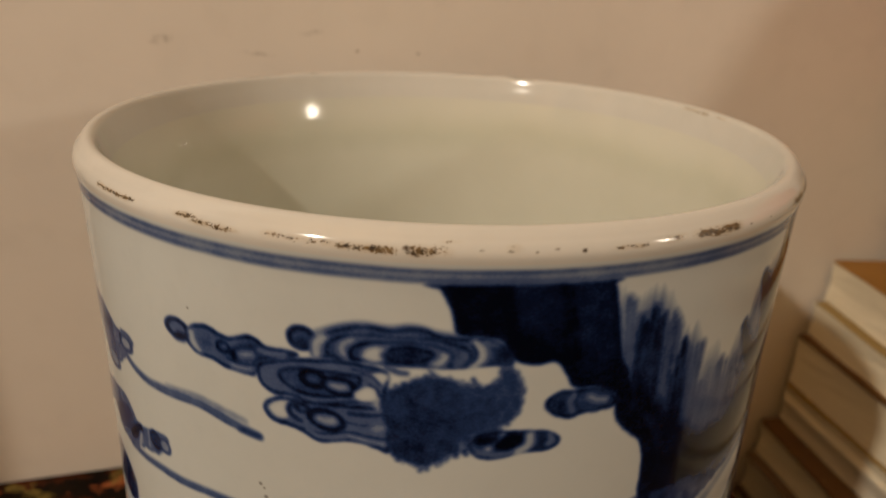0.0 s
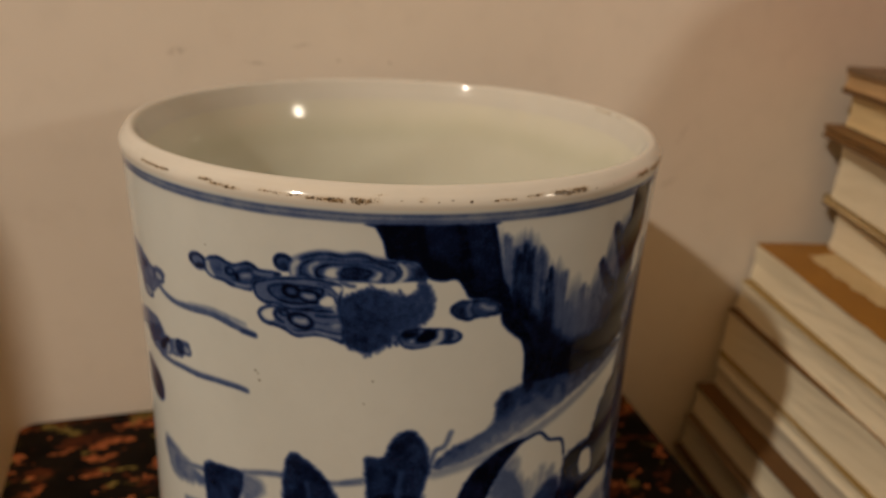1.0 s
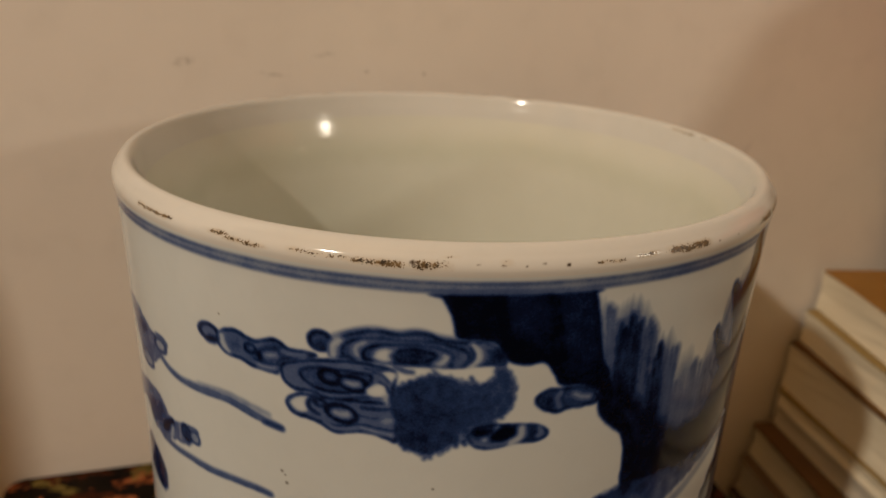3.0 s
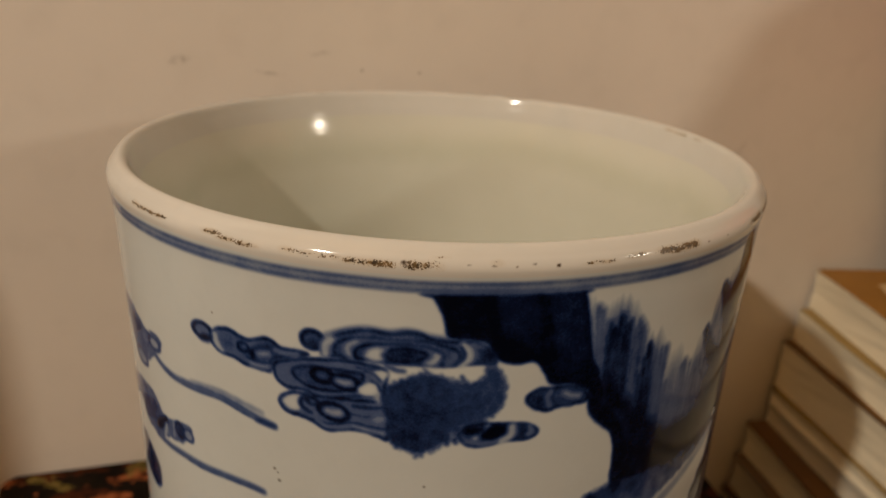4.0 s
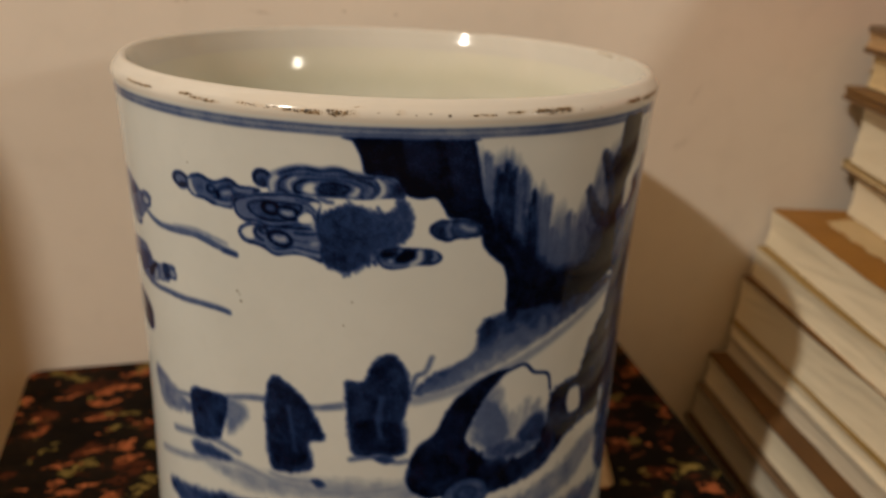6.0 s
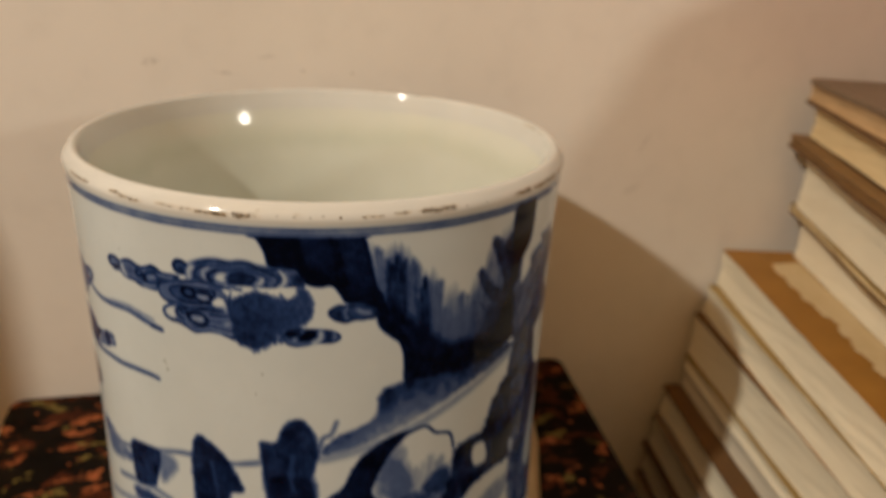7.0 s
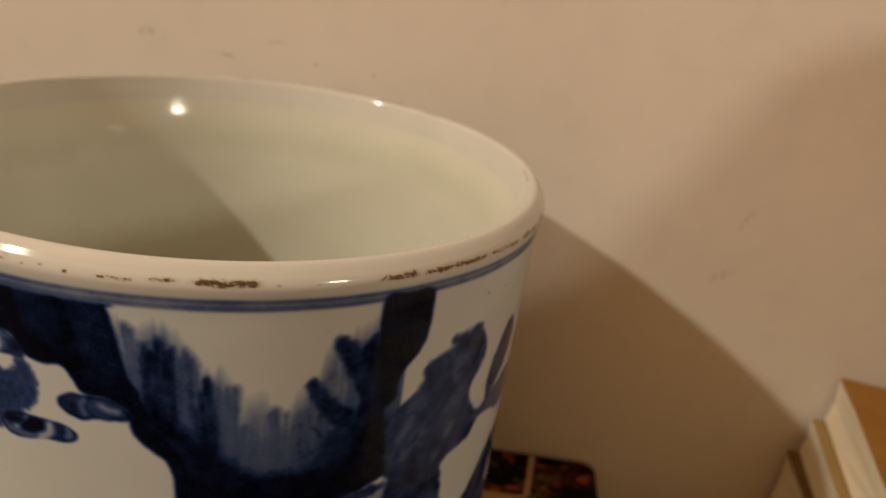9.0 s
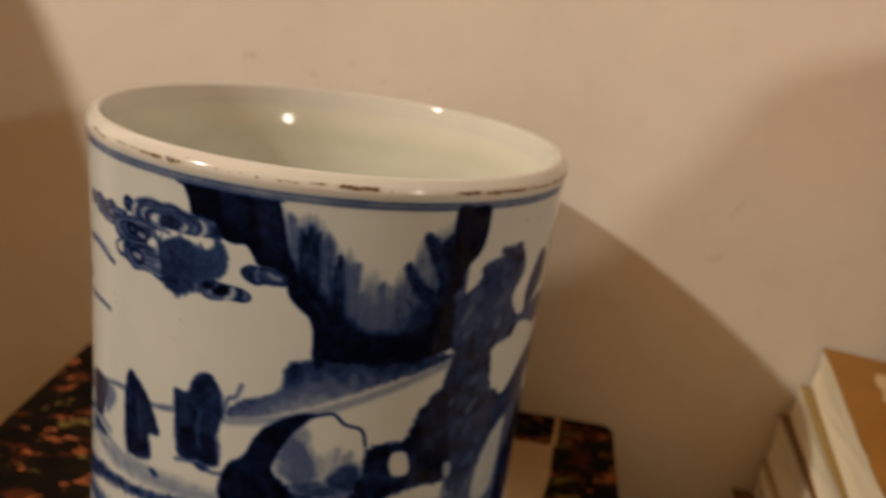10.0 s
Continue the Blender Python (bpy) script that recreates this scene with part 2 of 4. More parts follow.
for sx in (-0.70, 0.55):
    for sy in (-0.26, 0.28):
        part("leg", box(sx - 0.03, sx + 0.03, sy - 0.03, sy + 0.03, -0.732, -0.032, 0.003), M_DESK, desk)


# ---- the stand ----
def make_stand():
    """A low box whose top narrows a little towards the room."""
    stand = tagged(empty("low_stand", (-0.005, -0.06, DESK)), "black low stand mottled with red, orange and olive flecks", "stand")
    h = -DESK

    def narrowed(bm):
        for v in bm.verts:
            v.co.x *= 1 - 0.15 * (0.183 - v.co.y) / 0.366
        return bm
    bm = box(-0.179, 0.179, -0.183, 0.183, h - 0.014, h)
    up = [e for e in bm.edges if abs(e.verts[0].co.z - e.verts[1].co.z) > 0.005]
    bmesh.ops.bevel(bm, geom=up, offset=0.009, segments=6, profile=0.5, affect="EDGES")
    rim = [e for e in bm.edges if abs(e.verts[0].co.z - e.verts[1].co.z) < 1e-5 and len(e.link_faces) == 2 and e.calc_face_angle(0) > 1]
    bmesh.ops.bevel(bm, geom=rim, offset=0.002, segments=2, profile=0.5, affect="EDGES")
    part("top", narrowed(bm), M_STAND, stand)
    for x0, x1, y0, y1 in ((-0.166, 0.166, -0.171, -0.159), (-0.166, 0.166, 0.159, 0.171), (-0.166, -0.154, -0.1588, 0.1588), (0.154, 0.166, -0.1588, 0.1588)):
        part("side_panel", narrowed(box(x0, x1, y0, y1, 0.0, h - 0.0145, 0.0015)), M_STAND, stand)
    return stand


make_stand()


# ---- the brush pot ----
H = 0.1942          # height
MM = 1.72           # mm of arc for a degree


def radius(d):
    """Outer radius in mm, d mm below the rim: a slightly waisted wall that swells into the lip."""
    return 99.64 - 0.03296 * d + 0.000207 * d * d + 0.5 * np.clip((14 - d) / 7.4, 0, 1) ** 2


class Painting:
    """The cobalt painting, unrolled: angle in degrees round the pot (0 faces the room), d in mm below the rim."""

    def __init__(self, ph, dd, seed=3):
        self.ph, self.dd = ph, dd
        self.u, self.v = ph * MM, dd
        self.ink = np.zeros((len(dd), len(ph)))
        self.rng = np.random.RandomState(seed)
        self.table = self.rng.rand(64, 64)

    def noise(self, u, v, size, octaves=3):
        """Value noise of about that many mm."""
        out, amp, tot = 0, 1.0, 0
        for o in range(octaves):
            x, y = u / size * 2 ** o + 17.3 * o, v / size * 2 ** o + 5.1 * o
            xi, yi = np.floor(x).astype(int), np.floor(y).astype(int)
            fx, fy = x - xi, y - yi
            fx, fy = fx * fx * (3 - 2 * fx), fy * fy * (3 - 2 * fy)
            T = self.table
            a, b = T[yi % 64, xi % 64], T[yi % 64, (xi + 1) % 64]
            c, d = T[(yi + 1) % 64, xi % 64], T[(yi + 1) % 64, (xi + 1) % 64]
            out = out + amp * ((a * (1 - fx) + b * fx) * (1 - fy) + (c * (1 - fx) + d * fx) * fy)
            tot, amp = tot + amp, amp * 0.5
        return out / tot

    def window(self, u0, u1, v0, v1):
        i0, i1 = np.searchsorted(self.u, (u0, u1))
        j0, j1 = np.searchsorted(self.v, (v0, v1))
        s = (slice(j0, j1), slice(i0, i1))
        U, V = np.meshgrid(self.u[s[1]], self.v[s[0]])
        return s, U, V

    def lay(self, s, cover, dark, mode="max"):
        old = self.ink[s]
        if mode == "max":
            self.ink[s] = np.maximum(old, cover * dark)
        else:
            self.ink[s] = old * (1 - cover) + dark * cover

    @staticmethod
    def curve(pts, closed=False, n=6):
        p = [np.array((a * MM, d)) for a, d in pts]
        m = len(p)
        out = []
        for i in range(m if closed else m - 1):
            q = [p[(i + k) % m] if closed else p[min(max(i + k, 0), m - 1)] for k in (-1, 0, 1, 2)]
            for t in np.arange(n) / n:
                out.append(0.5 * (2 * q[1] + (q[2] - q[0]) * t + (2 * q[0] - 5 * q[1] + 4 * q[2] - q[3]) * t * t + (3 * q[1] - q[0] - 3 * q[2] + q[3]) * t ** 3))
        if not closed:
            out.append(p[-1])
        return np.array(out)

    @staticmethod
    def dist(U, V, a, b):
        ab = b - a
        t = np.clip(((U - a[0]) * ab[0] + (V - a[1]) * ab[1]) / max(ab @ ab, 1e-9), 0, 1)
        return np.hypot(U - a[0] - t * ab[0], V - a[1] - t * ab[1])

    def stroke(self, pts, width, dark=0.8, soft=0.4, grain=0.15, mode="max"):
        c = self.curve(pts)
        m = width + soft + 1
        s, U, V = self.window(c[:, 0].min() - m, c[:, 0].max() + m, c[:, 1].min() - m, c[:, 1].max() + m)
        best = np.full(U.shape, 99.0)
        for i in range(len(c) - 1):
            best = np.minimum(best, self.dist(U, V, c[i], c[i + 1]))
        cover = np.clip((width / 2 + soft / 2 - best) / soft, 0, 1)
        cover = cover * (1 - grain + 2 * grain * self.noise(U, V, 2.2))
        self.lay(s, np.clip(cover, 0, 1), dark, mode)

    def patch(self, pts, dark=0.8, soft=0.8, ragged=0.6, wash=0.2, size=6.0, mode="over", edge=0.0, shade=None, rough=2.0):
        """A closed brushed shape; edge: darkness of a drawn outline."""
        c = self.curve(pts, True)
        s, U, V = self.window(c[:, 0].min() - 2, c[:, 0].max() + 2, c[:, 1].min() - 2, c[:, 1].max() + 2)
        best, inside = np.full(U.shape, 99.0), np.zeros(U.shape, bool)
        for i in range(len(c)):
            a, b = c[i], c[(i + 1) % len(c)]
            best = np.minimum(best, self.dist(U, V, a, b))
            if a[1] != b[1]:
                hit = ((a[1] > V) != (b[1] > V)) & (U < (b[0] - a[0]) * (V - a[1]) / (b[1] - a[1]) + a[0])
                inside ^= hit
        sd = np.where(inside, best, -best) + ragged * (self.noise(U, V, rough) - 0.5) * 2
        cover = np.clip(sd / soft + 0.5, 0, 1)
        tone = dark * (1 - wash + 2 * wash * self.noise(U, V, size, 4))
        if shade is not None:
            tone = tone * shade(U / MM, V)
        self.lay(s, cover, np.clip(tone, 0, 1), mode)
        if edge:
            ring = np.clip((0.45 - np.abs(sd - 0.4)) / 0.3 + 0.5, 0, 1)
            self.lay(s, ring * (0.8 + 0.4 * self.noise(U, V, 3)), edge)

    def ring(self, a, d, rx, ry, dark=0.85, fill=None, width=0.8, turn=0.0):
        """An ellipse, rx and ry in mm, drawn with the tip of the brush; fill: its wash."""
        m = max(rx, ry) + 2
        s, U, V = self.window(a * MM - m, a * MM + m, d - m, d + m)
        x, y = U - a * MM, V - d
        cs, sn = math.cos(radians(turn)), math.sin(radians(turn))
        x, y = x * cs + y * sn, -x * sn + y * cs
        r = np.hypot(x / rx, y / ry)
        sd = (1 - r) * min(rx, ry) * (0.5 + 0.5 * np.clip(r, 0.3, 2)) + 0.25 * (self.noise(U, V, 2.5) - 0.5)
        if fill is not None:
            self.lay(s, np.clip(sd / 0.5 + 0.5, 0, 1), fill * (0.85 + 0.3 * self.noise(U, V, 4)), "over")
        w = width * (0.6 + 0.8 * self.noise(U, V, 5))
        line = np.clip((w / 2 - np.abs(sd)) / 0.4 + 0.5, 0, 1)
        self.lay(s, line, dark)

    def streaks(self, tops, foot, tone, a0, a1):
        """Brushed vertical streaks of thin wash below an uneven upper edge."""
        s, U, V = self.window(a0 * MM, a1 * MM, 10, foot + 1)
        A = U / MM
        top = np.interp(A, [t[0] for t in tops], [t[1] for t in tops])
        top = top + 5 * (self.noise(U * 3.5, U * 0, 2.5, 2) - 0.5)
        deep = np.interp(A, [t[0] for t in tone], [t[1] for t in tone])
        hair = self.noise(U * 2.6, V * 0.10, 2.2, 3)
        fall = np.clip((V - top) / 9, 0, 1) ** 0.8
        fall = fall * np.clip((np.interp(A, (2, 5, 5.8, 9.6, 10.6, 11.2), (35, 36, 43, 49.6, 55, 66)) - V) / 0.8, 0, 1)
        low = 0.78 + 0.5 * np.clip((V - 33) / 18, 0, 1)
        self.lay(s, np.clip(fall * (0.62 + 0.72 * hair), 0, 1), np.clip(deep * low, 0, 1))


def paint(ph, dd):
    p = Painting(ph, dd)
    # double line under the rim
    for d, w, k in ((8.2, 1.1, 0.50), (10.0, 1.3, 0.48), (9.1, 2.9, 0.34)):
        s, U, V = p.window(-400, 400, d - 2, d + 2)
        wob = 0.25 * (p.noise(U, V * 0, 16, 2) - 0.5)
        p.lay(s, np.clip((w / 2 - np.abs(V - d + wob)) / 0.6 + 0.5, 0, 1) * (0.8 + 0.4 * p.noise(U, V, 7)), k)
    # valley of streaked wash between two dark cliffs
    p.streaks([(2, 12), (4, 13), (5.6, 20), (7, 14), (8.3, 13), (10.5, 14), (12.4, 19), (14.3, 25), (16.7, 24), (18.7, 33), (21.5, 30), (24, 38), (26.4, 29), (28, 27), (30, 20), (32, 18), (36, 14), (42, 14)], 60,
              [(2, 0.56), (5.6, 0.54), (7, 0.76), (8.2, 0.86), (9.6, 0.82), (10.6, 0.56), (13, 0.52), (14.4, 0.84), (15.6, 0.80), (16.4, 0.52), (19, 0.44), (23, 0.40), (26, 0.44), (29, 0.5), (34, 0.56), (42, 0.56)], 2, 42)
    p.patch([(7.2, 33), (7.8, 41), (11.5, 48.4), (13, 58), (20, 63), (30, 64), (38, 60), (40, 46), (36.5, 49), (33, 52), (28.4, 54), (24, 54.5), (19, 52), (14.5, 45), (10, 37), (8, 31)], 0.93, 4.0, 1.0, 0.10)
    p.patch([(5, 33), (5.6, 43), (9.7, 49.8), (10.6, 55), (11.2, 66), (16, 66), (22.7, 67), (30, 68), (38, 64), (41, 61), (40, 52), (36, 57), (28, 60), (22, 60), (16, 58), (12.6, 52), (10.6, 46), (7.8, 41), (6.8, 34)], 0.95, 0.8, 0.3, 0.06)
    p.patch([(-16.8, 10.8), (-16.4, 11.8), (-15.4, 15), (-14.9, 18), (-14.3, 20.9), (-11.4, 21.3), (-9.4, 22.5), (-8, 26.2), (-5.6, 27.6), (-3.2, 27.3), (-1.8, 30.3), (-0.6, 33.4), (2.5, 34), (5, 36.2), (6.4, 32.4), (5, 27.5), (4, 19.7), (3.2, 13.7), (2.7, 11.6), (2.3, 10.8)], 0.97, 0.6, 0.15, 0.04, 9,
            shade=lambda a, v: 1.0 - 0.11 * np.clip((a + 9.6 - (v - 10) * 0.16) / 0.7, 0, 1) * np.clip((-3.4 + (v - 10) * 0.10 - a) / 0.9, 0, 1) * np.clip((26 - v) / 8, 0, 1)
            - 0.13 * np.clip((a + 2.6 - (v - 10) * 0.12) / 0.7, 0, 1) * np.clip((2.6 + (v - 10) * 0.12 - a) / 0.9, 0, 1) * np.clip((34 - v) / 9, 0, 1))
    for x, y, r in ((-6.6, 24.6, 2.0), (-4.0, 25.0, 1.7), (2.6, 32.0, 1.8), (4.8, 32.6, 2.2), (5.0, 30.0, 1.4)):
        p.patch([(x - r / MM, y), (x, y - r), (x + r / MM, y), (x, y + r)], 0.98, 1.6, 0.3, 0.03, 4, "max")
    # separate brush hairs: two dark bundles and a thin scatter of pale ones
    for lo, hi, top, foot, n, tone in ((6.6, 10.6, 17, 52, 34, 0.82), (13.2, 15.4, 27, 54, 16, 0.83), (15.6, 18.4, 28, 54, 12, 0.58), (10.4, 13.2, 20, 52, 16, 0.64), (3.4, 6.6, 15, 36, 14, 0.56),
                                       (18.6, 27, 36, 56, 22, 0.5), (26, 36, 34, 54, 22, 0.58), (32, 37, 19, 34, 10, 0.5)):
        for i in range(n):
            a = p.rng.uniform(lo, hi)
            end = min(foot, float(np.interp(a, (5, 5.8, 9.7, 10.6, 11), (34, 41, 47, 52, 60))))
            y = top + abs(p.rng.normal(0, 3.2)) + 2.0 * abs(a - (lo + hi) / 2) / (hi - lo) * 3
            lean = p.rng.uniform(0.4, 2.2) if a < 24 else p.rng.uniform(-0.6, 0.6)
            p.stroke([(a, y), (a + lean * 0.3, (y + end) / 2), (a + lean * 0.7, end)], p.rng.uniform(1.0, 2.8), tone * p.rng.uniform(0.86, 1.03), 2.0, grain=0.22)
    for x, y in ((8.5, 18.4), (14.4, 27.2), (7.7, 21), (9.6, 22.5)):
        p.patch([(x - 0.5, y + 0.8), (x + 0.1, y - 0.7), (x + 0.7, y + 0.6), (x + 0.5, y + 5), (x - 0.3, y + 5)], 0.88, 1.1, 0.4, 0.1, 3, "max")
    # the dark pillar and its leaves
    p.patch([(36.9, 9.6), (40.5, 9.2), (45, 10), (45.2, 21), (44.2, 26.5), (41.8, 31), (40.9, 35), (41, 39), (39, 41.6), (40, 49), (40.5, 61), (37.6, 63.6), (34, 61), (32, 55), (32.6, 47), (36, 37), (36.1, 28.5), (36.7, 22)], 0.93, 0.8, 0.3, 0.1, 6)
    p.patch([(34.2, 24), (36.8, 19), (37.6, 30), (37.4, 40), (35, 50), (32, 55), (29.6, 52), (32.6, 47.6), (34.2, 42), (35.2, 36)], 0.84, 1.4, 0.6, 0.14, 4)
    p.patch([(30.3, 19.2), (31.4, 18.2), (32.8, 19.4), (34.6, 23.8), (36.8, 33.4), (35.4, 36.8), (33.6, 31.4), (31.2, 24)], 0.80, 1.5, 0.7, 0.2, 2.5, rough=1.6)
    p.patch([(27.0, 29.8), (28, 28.8), (29.2, 30.8), (31.4, 36), (34.2, 39.6), (34.6, 44.6), (32.8, 45), (30.4, 40.6), (28.2, 35.4)], 0.80, 1.5, 0.7, 0.2, 2.5, rough=1.6)
    p.patch([(30.8, 44), (33.4, 44.6), (34, 50), (31, 53.6), (28.6, 54), (29.8, 49)], 0.76, 1.6, 0.6, 0.16, 3)
    p.stroke([(28.3, 42.2), (29, 43.6), (29.8, 45.6)], 1.5, 0.74, 1.0)
    p.stroke([(27.6, 46), (28.2, 49), (29.6, 52)], 1.6, 0.66, 1.4)
    # grey-blue pines and rocks at the flank
    p.patch([(57, 25.6), (53.6, 28.4), (49, 30), (46.2, 31.6), (45.4, 34.5), (46, 38), (43.4, 40.4), (41.6, 42.4), (40.1, 48), (40.2, 55), (40.5, 61.9), (41.6, 66), (39.4, 76.8), (40.5, 90), (43.5, 112), (45, 126), (50, 129), (53, 119), (56.5, 104), (58.6, 90), (55.3, 85.5),
             (54, 76), (53.4, 68), (58, 66.6), (61.2, 64.6), (62.8, 58.9), (59.8, 54), (58, 47), (60.4, 42), (61.4, 36.7), (59.6, 29.6)], 0.67, 1.2, 1.0, 0.30, 4, rough=2.2,
            shade=lambda a, v: 1.0 + 0.16 * np.clip((v - 56) / 20, 0, 1) - 0.10 * np.clip((v - 92) / 12, 0, 1))
    p.patch([(50.5, 27), (55, 26.4), (58.4, 31), (60, 36), (57.4, 40), (54.6, 33)], 0.75, 2.4, 1.0, 0.2, 3, "max")
    p.patch([(46.4, 33), (49, 31.6), (50, 37), (47, 41)], 0.74, 2.4, 1.0, 0.2, 3, "max")
    p.patch([(70.5, 33), (66.4, 40), (64.4, 48), (65.4, 57), (70, 53), (75, 44), (74, 36)], 0.68, 1.0, 0.8, 0.25, 3)
    p.patch([(54, 122), (59, 102), (66, 91), (76, 80), (80, 84), (76, 97), (72, 115), (66, 128)], 0.57, 1.0, 1.0, 0.3, 5)
    p.patch([(60, 60), (65, 57), (76, 54), (82, 60), (76, 68), (68, 63)], 0.6, 1.0, 1.0, 0.3, 5)
    for i in range(30):
        d = p.rng.uniform(29, 116)
        lo = float(np.interp(d, (29, 33, 41, 49, 62, 77, 90, 112), (52, 46, 41, 42, 43, 40.5, 42, 45))) + 1.2
        hi = float(np.interp(d, (29, 38, 48, 57, 64, 70, 85, 104, 119), (58, 57, 61, 60, 57, 53, 54, 55, 52))) - 1.0
        a, n = p.rng.uniform(lo, hi), p.rng.uniform(1.5, 5.0)
        b = max(a - n * 0.55, lo - 0.6)
        if i % 4 == 3:
            p.stroke([(a, d), ((a + b) / 2, d + n * 0.6), (b, d + n)], p.rng.uniform(1.0, 2.2), 0.46, 2.2, mode="over", grain=0.4)
        else:
            p.stroke([(a, d), ((a + b) / 2 + 0.3, d + n * 0.6), (b, d + n)], p.rng.uniform(2.0, 4.4), p.rng.uniform(0.64, 0.75), 2.6, grain=0.4)
    # the sloping bank
    p.patch([(10.3, 65.4), (6, 68.6), (4.8, 77.6), (-3, 84.6), (-5.6, 91), (0, 90), (8.2, 85), (15, 81), (21.6, 76.6), (28.5, 72.8), (41, 67), (38, 64.6), (28, 66.6), (18, 65.6)], 0.74, 1.6, 0.8, 0.3, 3, rough=1.8,
            shade=lambda a, v: np.clip(1.12 - (v - np.interp(a, (-6, 5, 10, 20, 40), (84, 72, 66, 65, 64))) / 22, 0.45, 1.1))
    p.stroke([(-5.4, 93), (3, 90), (10, 86.6), (18, 82), (26, 77), (33, 73), (41, 68.5)], 3.4, 0.28, 2.4)
    # the arched rock
    p.patch([(12.8, 86), (7.6, 87.2), (1.9, 94), (-1.6, 105.5), (-5.1, 111), (-6.6, 124), (-2.3, 130.5), (5, 129), (9, 124), (6, 114.5), (4.6, 108), (7.7, 96), (11, 89)], 0.9, 1.0, 0.5, 0.15, 5)
    p.patch([(5.6, 113.6), (9.5, 118), (16.6, 121.5), (21, 119), (22.6, 112), (24, 100), (31, 98.6), (33, 94), (35, 86.4), (40, 79), (43, 95), (44.6, 119), (36, 120), (30, 122), (22.3, 130), (11.2, 133), (2, 131)], 0.87, 1.8, 1.2, 0.25, 6)
    p.patch([(29.2, 103.4), (33, 104.4), (33.6, 113.2), (29.7, 112.2)], 0.02, 1.0, 0.5, 0.1)
    p.patch([(8.6, 94), (11.4, 92), (12, 102), (14, 112), (10, 114), (6.4, 108)], 0.34, 3.0, 1.0, 0.3, 3, "max")
    p.patch([(17.5, 112), (21, 108), (23, 113), (21, 120), (16, 120)], 0.5, 3.0, 1.0, 0.3, 3, "max")
    p.stroke([(12, 86.8), (16, 85.6), (18.6, 89.7), (22.2, 92.2), (23.3, 98.7)], 1.1, 0.86)
    p.ring(5.2, 131, 7.5, 6.0, 0.62, 0.58, 2.0)
    p.ring(5.2, 131, 3.6, 3.0, 0.74, 0.62, 1.6)
    # washes inside the arch
    p.patch([(5.6, 100), (8.5, 94.5), (11.5, 98.7), (13.6, 105.5), (13.9, 112.5), (9.3, 115), (5.6, 110)], 0.46, 4.0, 1.2, 0.25, 4, "max")
    p.patch([(16.4, 110), (19.6, 105.5), (22.6, 108), (24, 117.4), (18.8, 118), (15.6, 114)], 0.7, 3.0, 1.0, 0.2, 4, "max")
    p.patch([(10, 112), (16, 114), (20, 118), (14, 121), (9, 118)], 0.6, 4.0, 1.2, 0.2, 4, "max")
    for i in range(12):
        a, d = p.rng.uniform(11, 22), p.rng.uniform(100, 107)
        p.stroke([(a, d), (a - 0.4, d + 6), (a - 1.0, d + p.rng.uniform(8, 12))], p.rng.uniform(1.6, 3.2), p.rng.uniform(0.16, 0.36), 2.8, grain=0.35)
    # trunk and roots low on the flank
    p.patch([(43, 108), (52, 116), (59, 103), (70, 97), (80, 108), (80, 150), (66, 162), (52, 160), (45, 146), (43.5, 126)], 0.50, 2.0, 2.2, 0.6, 6, "max")
    for i in range(22):
        a, d = p.rng.uniform(44, 66), p.rng.uniform(108, 146)
        p.stroke([(a, d), (a - 0.8, d + 5), (a - 2.4, d + 10)], p.rng.uniform(1.5, 4), p.rng.uniform(0.45, 0.72), 2.4, grain=0.4)
    p.patch([(65, 105.2), (64.7, 120), (63.1, 135.5), (59, 141), (54.3, 137), (54.1, 128), (56, 117), (59.5, 109)], 0.12, 2.0, 1.0, 0.3, 4)
    p.patch([(43, 112.6), (45.2, 113.4), (45.4, 119), (43.9, 119.8)], 0.2, 1.4, 0.4, 0.1)
    p.patch([(84, 66), (79, 74), (71, 80), (66, 86.5), (61.5, 91.5), (57.5, 91), (54, 100), (55.5, 112), (60, 106.5), (65, 103), (71, 98), (77, 93), (84, 88)], 0.72, 1.6, 0.8, 0.22, 4)
    p.patch([(76, 104), (72, 112), (67, 125), (66, 140), (64, 152), (72, 156), (78, 150), (84, 140), (84, 110)], 0.82, 2.0, 0.8, 0.2, 4)
    p.patch([(6, 139), (20, 137), (40, 128), (44, 136), (30, 146), (12, 150)], 0.34, 4.0, 2.0, 0.5, 6, "max")
    p.patch([(-60, 160), (-30, 152), (0, 149), (30, 150), (50, 158), (40, 168), (0, 164), (-40, 170)], 0.5, 4.0, 2.4, 0.5, 7, "max")
    # ground washes
    p.patch([(-64, 152), (-58, 158), (-42, 146), (-27, 140), (-15, 137), (-4, 138.5), (1.5, 136.4), (-4, 133.6), (-15, 131), (-27, 135), (-42, 140)], 0.72, 2.4, 1.6, 0.36, 5)
    p.patch([(-52, 130), (-36, 126), (-12, 122.6), (-4, 126), (-2, 131), (-20, 131.6), (-40, 134)], 0.26, 5.0, 1.5, 0.4, 5, "max")
    p.stroke([(-68, 142), (-54, 133), (-42, 125.5), (-32, 127.6), (-21, 128.4), (-8, 125.6)], 2.6, 0.32, 2.4)
    p.stroke([(-60, 126), (-48, 120), (-40, 121)], 2.4, 0.4, 2.0)
    p.stroke([(-63.2, 112), (-51.2, 106.4), (-40, 99.6), (-33.6, 97), (-24.4, 97), (-18.6, 95.6)], 1.9, 0.44, 1.6)
    p.patch([(-68, 106), (-58, 108), (-52, 112), (-56, 116), (-66, 120)], 0.4, 2.5, 1.0, 0.3, 4, "max")
